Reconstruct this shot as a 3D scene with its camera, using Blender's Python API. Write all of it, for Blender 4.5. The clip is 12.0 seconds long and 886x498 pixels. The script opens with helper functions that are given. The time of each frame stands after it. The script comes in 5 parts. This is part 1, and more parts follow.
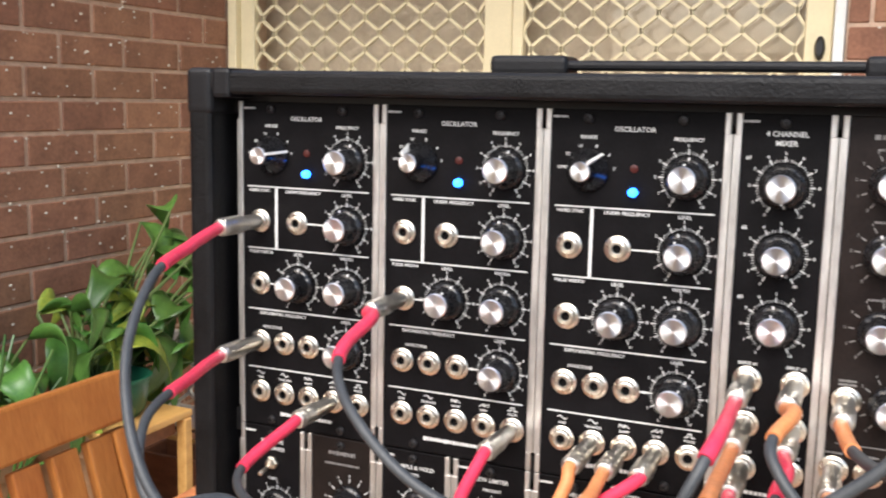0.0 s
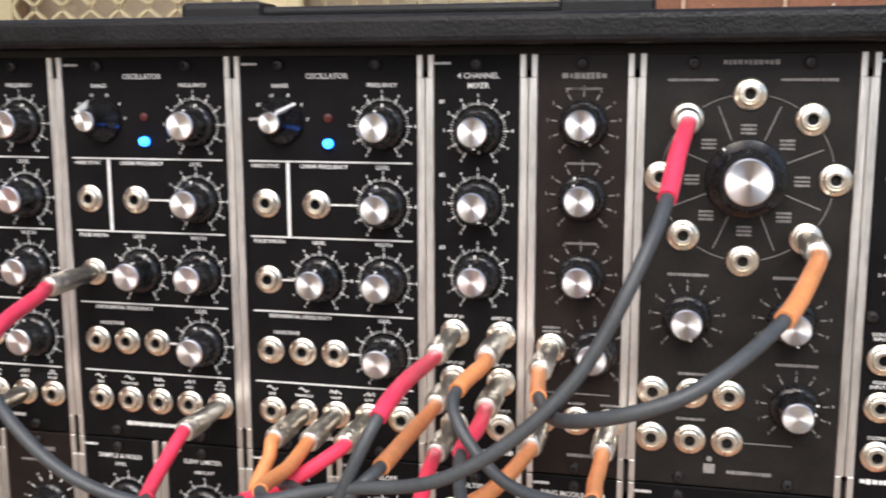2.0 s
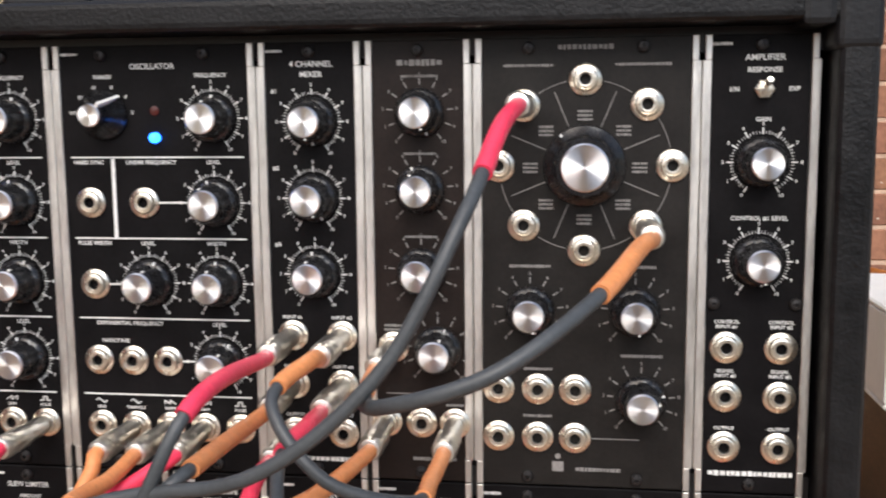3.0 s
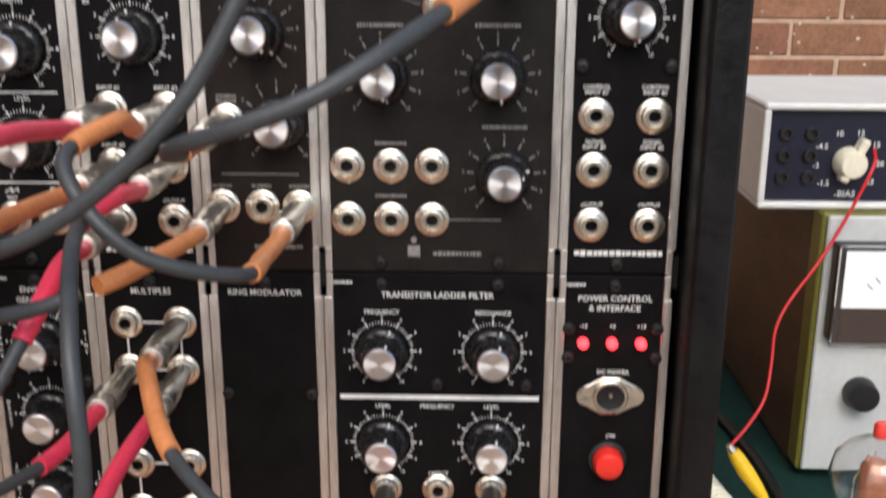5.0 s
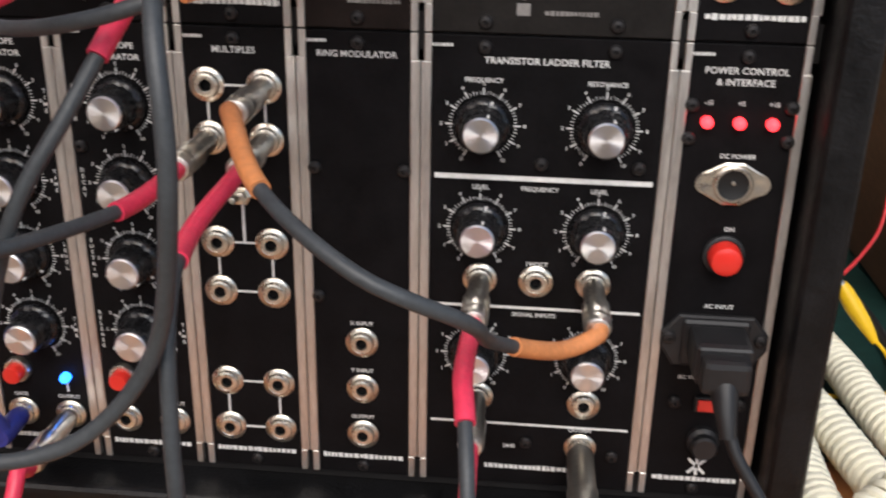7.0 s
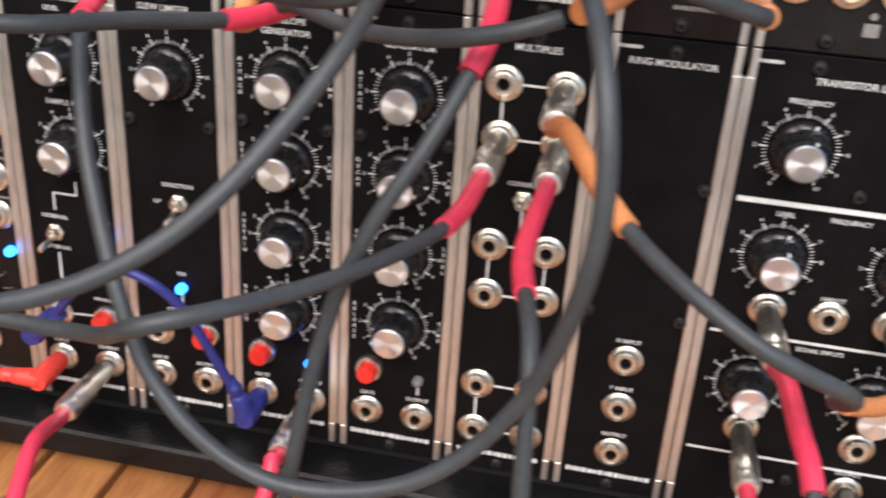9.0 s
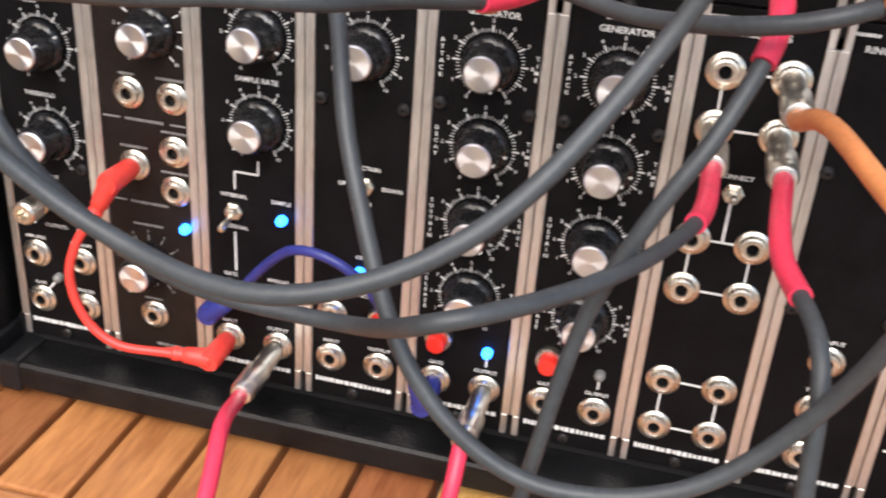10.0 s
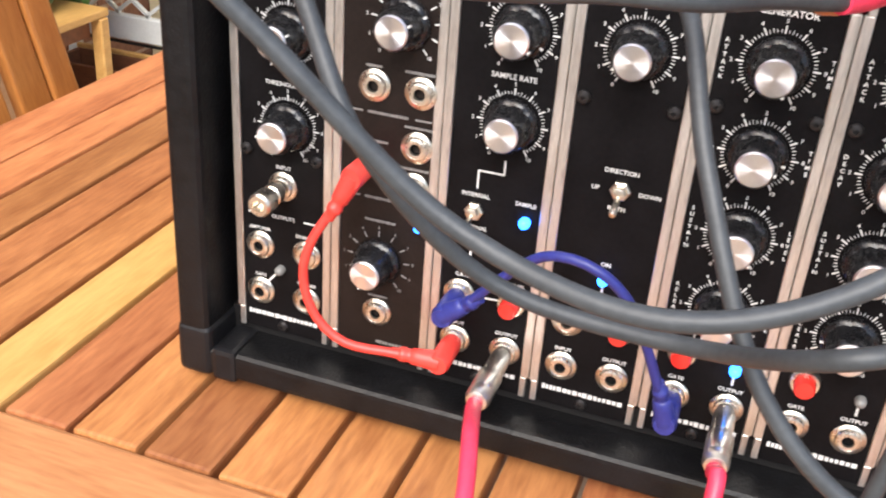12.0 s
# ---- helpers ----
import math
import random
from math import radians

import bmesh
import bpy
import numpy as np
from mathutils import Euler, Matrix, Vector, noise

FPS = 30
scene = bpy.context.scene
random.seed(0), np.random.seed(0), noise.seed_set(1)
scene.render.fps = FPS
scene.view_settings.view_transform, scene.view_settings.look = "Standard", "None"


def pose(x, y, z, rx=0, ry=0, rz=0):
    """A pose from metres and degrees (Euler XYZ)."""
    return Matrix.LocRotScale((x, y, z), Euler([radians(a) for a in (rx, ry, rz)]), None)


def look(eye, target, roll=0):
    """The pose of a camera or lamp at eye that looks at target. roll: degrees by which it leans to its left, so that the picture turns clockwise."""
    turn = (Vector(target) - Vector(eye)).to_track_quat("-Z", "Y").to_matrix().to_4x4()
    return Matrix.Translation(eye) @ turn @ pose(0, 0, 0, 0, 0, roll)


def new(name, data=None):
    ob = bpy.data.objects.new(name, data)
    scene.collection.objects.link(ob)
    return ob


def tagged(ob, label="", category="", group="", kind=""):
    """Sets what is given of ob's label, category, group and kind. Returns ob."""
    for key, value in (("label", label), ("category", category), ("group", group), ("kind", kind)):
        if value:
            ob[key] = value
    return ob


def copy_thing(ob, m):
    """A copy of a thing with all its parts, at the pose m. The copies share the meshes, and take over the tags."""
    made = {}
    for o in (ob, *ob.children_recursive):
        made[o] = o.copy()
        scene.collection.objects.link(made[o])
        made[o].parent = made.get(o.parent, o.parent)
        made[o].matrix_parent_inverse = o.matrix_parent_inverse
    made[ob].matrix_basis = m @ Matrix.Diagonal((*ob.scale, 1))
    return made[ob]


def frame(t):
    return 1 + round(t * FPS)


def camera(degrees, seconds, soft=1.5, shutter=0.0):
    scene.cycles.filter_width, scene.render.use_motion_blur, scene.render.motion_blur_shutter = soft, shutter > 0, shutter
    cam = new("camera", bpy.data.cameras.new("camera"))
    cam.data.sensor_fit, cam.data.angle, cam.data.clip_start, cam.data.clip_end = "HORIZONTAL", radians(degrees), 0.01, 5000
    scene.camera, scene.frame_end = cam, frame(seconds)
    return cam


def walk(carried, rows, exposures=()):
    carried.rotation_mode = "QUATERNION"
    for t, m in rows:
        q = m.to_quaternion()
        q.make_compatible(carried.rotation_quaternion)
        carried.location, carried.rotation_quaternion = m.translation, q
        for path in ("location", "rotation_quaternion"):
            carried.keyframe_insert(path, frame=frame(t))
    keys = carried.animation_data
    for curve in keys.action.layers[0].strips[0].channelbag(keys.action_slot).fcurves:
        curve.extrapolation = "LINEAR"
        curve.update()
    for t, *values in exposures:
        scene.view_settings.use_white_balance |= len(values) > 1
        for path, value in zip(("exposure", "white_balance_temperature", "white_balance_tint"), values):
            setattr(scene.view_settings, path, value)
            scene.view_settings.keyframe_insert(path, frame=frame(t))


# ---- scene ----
cam = camera(47.2, 12.0, 2.0, 0.5)
PATH = [
    (0, (0.404, -0.571, 1.228), (-0.393, 1.24, 0.936), 1.2),
    (0.5, (0.419, -0.565, 1.226), (-0.31, 1.274, 0.932), 0.7),
    (1, (0.432, -0.546, 1.22), (-0.223, 1.318, 0.912), 0.2),
    (1.5, (0.446, -0.53, 1.216), (-0.128, 1.357, 0.883), -0.3),
    (2, (0.453, -0.517, 1.211), (0.007, 1.405, 0.883), -0.1),
    (2.5, (0.462, -0.507, 1.197), (0.12, 1.442, 0.906), -0.1),
    (2.7, (0.475, -0.501, 1.192), (0.165, 1.457, 0.929), -0.2),
    (4.3, (0.495, -0.464, 1.184), (0.4, 1.49, 0.767), -0.4),
    (4.5, (0.496, -0.458, 1.173), (0.432, 1.486, 0.709), -0.0),
    (5, (0.498, -0.446, 1.144), (0.452, 1.473, 0.584), 0.2),
    (5.5, (0.5, -0.435, 1.115), (0.45, 1.441, 0.426), 0.3),
    (6, (0.5, -0.43, 1.093), (0.452, 1.419, 0.333), 0.3),
    (6.5, (0.492, -0.428, 1.076), (0.430, 1.415, 0.304), 0.8),
    (7, (0.479, -0.424, 1.081), (0.321, 1.417, 0.315), 1.1),
    (9, (0.388, -0.403, 1.096), (0.077, 1.368, 0.221), 3.9),
    (9.5, (0.339, -0.404, 1.094), (0.036, 1.356, 0.195), 4.9),
    (10, (0.32, -0.405, 1.09), (-0.066, 1.329, 0.173), 4.4),
    (10.5, (0.3, -0.403, 1.09), (-0.143, 1.314, 0.164), 3.7),
    (11, (0.278, -0.399, 1.093), (-0.2, 1.297, 0.147), 3.8),
    (11.5, (0.26, -0.403, 1.086), (-0.269, 1.283, 0.149), 4.2),
    (12, (0.243, -0.407, 1.082), (-0.295, 1.271, 0.136), 4.3),
]
walk(cam, [(t, look(eye, target, roll)) for t, eye, target, roll in PATH],
     [(0, 1.16), (1.5, 1.0), (2.7, 0.79), (4.5, 0.45), (5.5, 0.33), (6.5, 0.26), (7.2, 0.36), (9, 0.76), (10, 1.0), (11, 1.18), (12, 1.39)])

# ---- world, sun, exposure ----
world = bpy.data.worlds.new("sky")
scene.world = world
world.use_nodes = True
wn, wl = world.node_tree.nodes, world.node_tree.links
sky = wn.new("ShaderNodeTexSky")
sky.sky_type, sky.sun_disc = "NISHITA", False
sky.sun_elevation, sky.sun_rotation = radians(48), radians(200)
sky.air_density, sky.dust_density = 1.0, 3.0
wl.new(sky.outputs[0], wn["Background"].inputs[0])
wn["Background"].inputs[1].default_value = 0.15
sun = new("sun", bpy.data.lights.new("sun", "SUN"))
sun.data.energy, sun.data.angle, sun.data.color = 1.5, radians(30), (1.0, 0.97, 0.93)
sun.matrix_world = look((1.5, -5, 5.5), (0.3, 0, 0.9))


# ---- materials ----
def material(name, colour, rough=0.5, metal=0.0, noise_scale=0.0, vary=0.0, bump=0.0, bump_scale=200.0, second=None, stretch=(1, 1, 1),
             per_object=0.0, rough_vary=0.0, coat=0.0):
    """Principled surface with noise of two sizes in colour, roughness and relief."""
    m = bpy.data.materials.new(name)
    m.use_nodes = True
    nt = m.node_tree
    b = nt.nodes["Principled BSDF"]
    b.inputs["Base Color"].default_value = (*colour, 1)
    b.inputs["Roughness"].default_value = rough
    b.inputs["Metallic"].default_value = metal
    b.inputs["Coat Weight"].default_value = coat
    co = nt.nodes.new("ShaderNodeTexCoord")
    mp = nt.nodes.new("ShaderNodeMapping")
    mp.inputs["Scale"].default_value = stretch
    nt.links.new(co.outputs["Object"], mp.inputs["Vector"])
    info = nt.nodes.new("ShaderNodeObjectInfo")
    if per_object:
        add = nt.nodes.new("ShaderNodeVectorMath")
        add.operation = "ADD"
        mul = nt.nodes.new("ShaderNodeVectorMath")
        mul.operation = "SCALE"
        mul.inputs[0].default_value = (37.0, 11.0, 23.0)
        nt.links.new(info.outputs["Random"], mul.inputs["Scale"])
        nt.links.new(mp.outputs[0], add.inputs[0])
        nt.links.new(mul.outputs[0], add.inputs[1])
        vec = add.outputs[0]
    else:
        vec = mp.outputs[0]
    out = None
    if noise_scale:
        n1 = nt.nodes.new("ShaderNodeTexNoise")
        n1.inputs["Scale"].default_value, n1.inputs["Detail"].default_value = noise_scale, 8
        nt.links.new(vec, n1.inputs["Vector"])
        n2 = nt.nodes.new("ShaderNodeTexNoise")
        n2.inputs["Scale"].default_value, n2.inputs["Detail"].default_value = noise_scale * 7.3, 4
        nt.links.new(vec, n2.inputs["Vector"])
        mean = nt.nodes.new("ShaderNodeMath")
        mean.operation = "MULTIPLY_ADD"
        mean.inputs[1].default_value = 0.45
        half = nt.nodes.new("ShaderNodeMath")
        half.operation = "MULTIPLY"
        half.inputs[1].default_value = 0.55
        nt.links.new(n1.outputs[0], half.inputs[0])
        nt.links.new(n2.outputs[0], mean.inputs[0])
        nt.links.new(half.outputs[0], mean.inputs[2])
        ramp = nt.nodes.new("ShaderNodeValToRGB")
        ramp.color_ramp.elements[0].position, ramp.color_ramp.elements[1].position = 0.36, 0.64
        other = second or tuple(max(0.0, c * (1 - vary)) for c in colour)
        bright = colour if second else tuple(min(1.0, c * (1 + vary)) for c in colour)
        ramp.color_ramp.elements[0].color, ramp.color_ramp.elements[1].color = (*other, 1), (*bright, 1)
        nt.links.new(mean.outputs[0], ramp.inputs[0])
        out = ramp.outputs[0]
        if rough_vary:
            mr = nt.nodes.new("ShaderNodeMapRange")
            mr.inputs["From Min"].default_value, mr.inputs["From Max"].default_value = 0.3, 0.7
            mr.inputs["To Min"].default_value, mr.inputs["To Max"].default_value = rough - rough_vary, rough + rough_vary
            nt.links.new(mean.outputs[0], mr.inputs[0])
            nt.links.new(mr.outputs[0], b.inputs["Roughness"])
    if per_object:
        hsv = nt.nodes.new("ShaderNodeHueSaturation")
        mr2 = nt.nodes.new("ShaderNodeMapRange")
        mr2.inputs["To Min"].default_value, mr2.inputs["To Max"].default_value = 1 - per_object, 1 + per_object
        nt.links.new(info.outputs["Random"], mr2.inputs[0])
        nt.links.new(mr2.outputs[0], hsv.inputs["Value"])
        hue = nt.nodes.new("ShaderNodeMapRange")
        hue.inputs["To Min"].default_value, hue.inputs["To Max"].default_value = 0.5 - 0.03 * per_object, 0.5 + 0.03 * per_object
        frac = nt.nodes.new("ShaderNodeMath")
        frac.operation = "MULTIPLY"
        frac.inputs[1].default_value = 7.31
        fr = nt.nodes.new("ShaderNodeMath")
        fr.operation = "FRACT"
        nt.links.new(info.outputs["Random"], frac.inputs[0])
        nt.links.new(frac.outputs[0], fr.inputs[0])
        nt.links.new(fr.outputs[0], hue.inputs[0])
        nt.links.new(hue.outputs[0], hsv.inputs["Hue"])
        if out:
            nt.links.new(out, hsv.inputs["Color"])
        else:
            hsv.inputs["Color"].default_value = (*colour, 1)
        out = hsv.outputs[0]
    if out:
        nt.links.new(out, b.inputs["Base Color"])
    if bump:
        nb = nt.nodes.new("ShaderNodeTexNoise")
        nb.inputs["Scale"].default_value, nb.inputs["Detail"].default_value = bump_scale, 5
        nt.links.new(vec, nb.inputs["Vector"])
        bp = nt.nodes.new("ShaderNodeBump")
        bp.inputs["Strength"].default_value, bp.inputs["Distance"].default_value = bump, 0.001
        nt.links.new(nb.outputs[0], bp.inputs["Height"])
        nt.links.new(bp.outputs[0], b.inputs["Normal"])
    return m


def glowing(name, colour, strength):
    m = bpy.data.materials.new(name)
    m.use_nodes = True
    b = m.node_tree.nodes["Principled BSDF"]
    b.inputs["Base Color"].default_value = (*colour, 1)
    b.inputs["Emission Color"].default_value = (*colour, 1)
    b.inputs["Emission Strength"].default_value = strength
    return m


def glass_like(name, colour=(1, 1, 1), rough=0.02):
    m = bpy.data.materials.new(name)
    m.use_nodes = True
    b = m.node_tree.nodes["Principled BSDF"]
    b.inputs["Base Color"].default_value = (*colour, 1)
    b.inputs["Roughness"].default_value = rough
    b.inputs["Transmission Weight"].default_value = 1.0
    b.inputs["IOR"].default_value = 1.45
    return m


def spun(name, colour, rough):
    """Turned metal: streaks that run round the axis."""
    m = material(name, colour, rough, 1.0, 260, 0.05)
    nt = m.node_tree
    p = nt.nodes["Principled BSDF"]
    t = nt.nodes.new("ShaderNodeTangent")
    t.direction_type, t.axis = "RADIAL", "Y"
    nt.links.new(t.outputs[0], p.inputs["Tangent"])
    p.inputs["Anisotropic"].default_value = 0.96
    return m


def dull(m, level):
    m.node_tree.nodes["Principled BSDF"].inputs["Specular IOR Level"].default_value = level
    return m


PANEL = material("black_panel_paint", (0.0055, 0.005, 0.0055), 0.5, 0, 60, 0.35, 0.05, 900, rough_vary=0.08)
PANEL_BROWN = material("worn_brown_black_panel_paint", (0.0125, 0.0085, 0.0072), 0.42, 0, 60, 0.3, 0.05, 900, rough_vary=0.08)
PANEL_SATIN = material("satin_charcoal_panel_paint", (0.0125, 0.011, 0.010), 0.45, 0, 60, 0.3, 0.05, 900, rough_vary=0.08)
dull(PANEL, 0.09)
dull(PANEL_BROWN, 0.2)
dull(PANEL_SATIN, 0.2)
STRIP = material("brushed_aluminium_edge", (0.76, 0.74, 0.70), 0.42, 1.0, 40, 0.2, 0.25, 300, stretch=(8, 8, 0.6), rough_vary=0.1)
NICKEL = material("nickel_plating", (0.80, 0.74, 0.63), 0.3, 1.0, 120, 0.12, rough_vary=0.08)
CHROME = material("plug_chrome", (0.78, 0.745, 0.68), 0.32, 1.0, 90, 0.15, rough_vary=0.08)
CAP = spun("spun_aluminium_cap", (0.94, 0.93, 0.92), 0.33)
KNOB = material("gloss_black_knob", (0.008, 0.008, 0.009), 0.27, 0, 150, 0.3, rough_vary=0.05)
BORE = material("black_jack_bore", (0.004, 0.004, 0.004), 0.6)
INK = material("white_screen_print", (0.72, 0.72, 0.70), 0.6, 0, 300, 0.15)
INK_DIM = material("grey_screen_print", (0.22, 0.21, 0.20), 0.6, 0, 300, 0.2)
SCREW = material("black_oxide_screw", (0.03, 0.028, 0.028), 0.4, 0.6)
TOLEX = material("black_leatherette", (0.0055, 0.0055, 0.006), 0.40, 0, 30, 0.4, 0.4, 520, rough_vary=0.12)
CORNER = material("black_plastic_corner", (0.008, 0.008, 0.009), 0.42, 0, 50, 0.3, 0.2, 400)
dull(CORNER, 0.3)
dull(TOLEX, 0.28)
PINK = material("pink_heat_shrink", (0.78, 0.045, 0.10), 0.38, 0, 60, 0.12, 0.15, 250)
ORANGE = material("orange_heat_shrink", (0.66, 0.25, 0.09), 0.42, 0, 60, 0.15, 0.15, 250)
CORD = material("grey_rubber_cord", (0.046, 0.051, 0.055), 0.5, 0, 70, 0.2, 0.15, 300)
RED_RUBBER = material("coral_red_moulded_rubber", (0.80, 0.060, 0.045), 0.4, 0, 60, 0.1)
BLUE_RUBBER = material("dark_blue_moulded_rubber", (0.025, 0.032, 0.20), 0.4, 0, 60, 0.15)
BLACK_RUBBER = material("black_moulded_rubber", (0.012, 0.012, 0.013), 0.45, 0, 60, 0.2)
BLUE_LED = glowing("blue_led", (0.02, 0.20, 1.0), 4.5)
RED_LED = glowing("red_led", (1.0, 0.035, 0.045), 3.2)
DARK_LED = material("unlit_led", (0.20, 0.20, 0.19), 0.2)
RED_BUTTON = material("red_push_button", (0.72, 0.030, 0.020), 0.3, coat=0.3)
DARK_RED = material("dark_red_lens", (0.06, 0.012, 0.01), 0.25)
TEAK = material("oiled_teak", (0.52, 0.215, 0.078), 0.42, 0, 9, 0, 0.25, 90, second=(0.29, 0.10, 0.036), stretch=(5, 0.7, 5), per_object=0.22, rough_vary=0.08)
TEAK_PALE = material("pale_oiled_teak", (0.72, 0.42, 0.14), 0.42, 0, 9, 0, 0.25, 90, second=(0.56, 0.29, 0.085), stretch=(5, 0.7, 5), per_object=0.05, rough_vary=0.08)
TEAK_CHAIR = material("orange_teak_chair", (0.50, 0.19, 0.045), 0.4, 0, 9, 0, 0.2, 90, second=(0.36, 0.115, 0.025), stretch=(4, 4, 0.8), per_object=0.12)
BRICK = material("brown_brick_face", (0.335, 0.160, 0.094), 0.85, 0, 14, 0, 0.7, 160, second=(0.20, 0.094, 0.056), per_object=0.16)
MORTAR = material("grey_mortar", (0.52, 0.37, 0.27), 0.95, 0, 30, 0.2, 0.8, 220)
SPECK = material("white_brick_speck", (0.62, 0.56, 0.47), 0.9)
DOOR_CREAM = material("cream_powder_coat", (0.76, 0.66, 0.42), 0.45, 0, 20, 0.05)
DOOR_WHITE = material("white_painted_frame", (0.74, 0.74, 0.70), 0.5, 0, 20, 0.06)
CURTAIN = material("beige_curtain", (0.56, 0.46, 0.33), 0.9, 0, 12, 0.1, 0.3, 60)
PANE = glass_like("door_glass")
PAVING = material("beige_paving", (0.36, 0.30, 0.23), 0.9, 0, 6, 0.2, 0.5, 120)
LEAF = material("green_leaf", (0.085, 0.20, 0.035), 0.4, 0, 30, 0, 0.1, 120, second=(0.045, 0.12, 0.022), per_object=0.35)
LEAF_YELLOW = material("yellowing_leaf", (0.42, 0.46, 0.06), 0.42, 0, 30, 0, 0.1, 120, second=(0.14, 0.26, 0.04), per_object=0.2)
STEM = material("plant_stem", (0.10, 0.15, 0.04), 0.6, 0, 40, 0.2)
TERRACOTTA = material("terracotta", (0.42, 0.24, 0.12), 0.85, 0, 18, 0.15, 0.3, 150)
SOIL = material("potting_soil", (0.035, 0.024, 0.016), 0.95, 0, 60, 0.4, 0.9, 120)
GREEN_CLOTH = material("dark_green_cloth", (0.010, 0.060, 0.048), 0.85, 0, 15, 0.2, 0.3, 500)
GREEN_PLASTIC = material("dark_green_plastic", (0.012, 0.10, 0.055), 0.35, 0, 15, 0.15)
WHITE_METAL = material("white_enamelled_steel", (0.74, 0.74, 0.71), 0.4, 0, 25, 0.05)
GREY_METAL = material("light_grey_enamelled_steel", (0.56, 0.58, 0.57), 0.42, 0, 25, 0.06)
NAVY = material("navy_fascia", (0.010, 0.012, 0.028), 0.4, 0, 50, 0.2)
METER_FACE = material("white_meter_card", (0.82, 0.84, 0.85), 0.5)
IVORY = material("ivory_plastic", (0.78, 0.74, 0.58), 0.4, 0, 40, 0.08)
CLEAR = glass_like("clear_plastic", (0.97, 0.97, 0.97), 0.03)
BROWN_BAKELITE = material("brown_bakelite", (0.14, 0.028, 0.014), 0.3, 0, 40, 0.3)
YELLOW = material("yellow_vinyl", (0.85, 0.52, 0.01), 0.42, 0, 40, 0.08)
RED_WIRE = material("red_vinyl_wire", (0.62, 0.015, 0.02), 0.42)
CREAM_CORD = material("cream_coiled_cord", (0.84, 0.80, 0.64), 0.5, 0, 50, 0.08, 0.15, 250)
OLIVE = material("olive_painted_panel", (0.17, 0.16, 0.03), 0.5, 0, 20, 0.15)
BROWN_BOARD = material("dark_brown_board", (0.075, 0.038, 0.018), 0.6, 0, 12, 0.3, 0.2, 80, stretch=(1, 1, 4))
WHITE_CORD = material("white_vinyl_cord", (0.72, 0.70, 0.64), 0.5)


# ---- mesh helpers ----
def mesh_of(name, verts, faces, smooth=False):
    me = bpy.data.meshes.new(name)
    me.from_pydata([tuple(v) for v in verts], [], faces)
    if smooth:
        me.shade_smooth()
    me.update()
    return me


def from_bm(name, bm, smooth=False):
    me = bpy.data.meshes.new(name)
    bm.to_mesh(me)
    bm.free()
    if smooth:
        me.shade_smooth()
    return me


coats = {}


def painted(me, mat):
    """The mesh in that material; a mesh used in two materials is copied once."""
    if mat is None or (me.materials and me.materials[0] == mat):
        return me
    if not me.materials:
        me.materials.append(mat)
        return me
    key = (me.name, mat.name)
    if key not in coats:
        coats[key] = me.copy()
        coats[key].materials.clear()
        coats[key].materials.append(mat)
    return coats[key]


def part(name, me, mat, parent, label="", at=None, turn=None):
    """One mesh object under a thing or a part; at: its place in the parent's frame."""
    ob = new(name, painted(me, mat))
    ob.parent = parent
    if at is not None or turn is not None:
        ob.matrix_basis = Matrix.Translation(at or (0, 0, 0)) @ (turn or Matrix.Identity(4))
    if label:
        ob["label"] = label
    return ob


def thing(name, label, category, at=(0, 0, 0), group="", kind="", turn=None):
    ob = new(name)
    ob.empty_display_size = 0.02
    ob.matrix_basis = Matrix.Translation(at) @ (turn or Matrix.Identity(4))
    return tagged(ob, label, category, group, kind)


def box(x0, x1, y0, y1, z0, z1, bevel=0.0, seg=1):
    bm = bmesh.new()
    bmesh.ops.create_cube(bm, size=1.0)
    for v in bm.verts:
        v.co = Vector((x0 + (v.co.x + 0.5) * (x1 - x0), y0 + (v.co.y + 0.5) * (y1 - y0), z0 + (v.co.z + 0.5) * (z1 - z0)))
    if bevel:
        bmesh.ops.bevel(bm, geom=bm.edges[:], offset=bevel, segments=seg, affect="EDGES", profile=0.6)
    return from_bm("box", bm)


def lathe(profile, n=24, axis="-y", smooth_angle=35):
    """Turned solid: profile of (radius, height); height runs along the axis."""
    verts, faces = [], []
    for r, h in profile:
        for i in range(n):
            a = 2 * math.pi * i / n
            c, s = r * math.cos(a), r * math.sin(a)
            verts.append({"-y": (c, -h, s), "z": (c, s, h)}[axis])
    for k in range(len(profile) - 1):
        for i in range(n):
            j = (i + 1) % n
            q = (k * n + i, k * n + j, (k + 1) * n + j, (k + 1) * n + i)
            faces.append(q)
    me = mesh_of("turned", verts, faces)
    bm = bmesh.new()
    bm.from_mesh(me)
    bmesh.ops.remove_doubles(bm, verts=bm.verts[:], dist=1e-6)
    bmesh.ops.recalc_face_normals(bm, faces=bm.faces[:])
    bm.to_mesh(me)
    bm.free()
    me.shade_smooth()
    me.set_sharp_from_angle(angle=radians(smooth_angle))
    return me


def spline(points, step=0.004):
    """Catmull-Rom (centripetal enough for cords) through the points, about one sample a step."""
    p = [Vector(q) for q in points]
    p = [p[0] * 2 - p[1]] + p + [p[-1] * 2 - p[-2]]
    out = []
    for i in range(1, len(p) - 2):
        n = max(2, int((p[i + 1] - p[i]).length / step))
        for k in range(n):
            t = k / n
            a, b, c, d = p[i - 1], p[i], p[i + 1], p[i + 2]
            out.append(0.5 * (2 * b + (c - a) * t + (2 * a - 5 * b + 4 * c - d) * t * t + (3 * b - a - 3 * c + d) * t ** 3))
    out.append(p[-2])
    return out


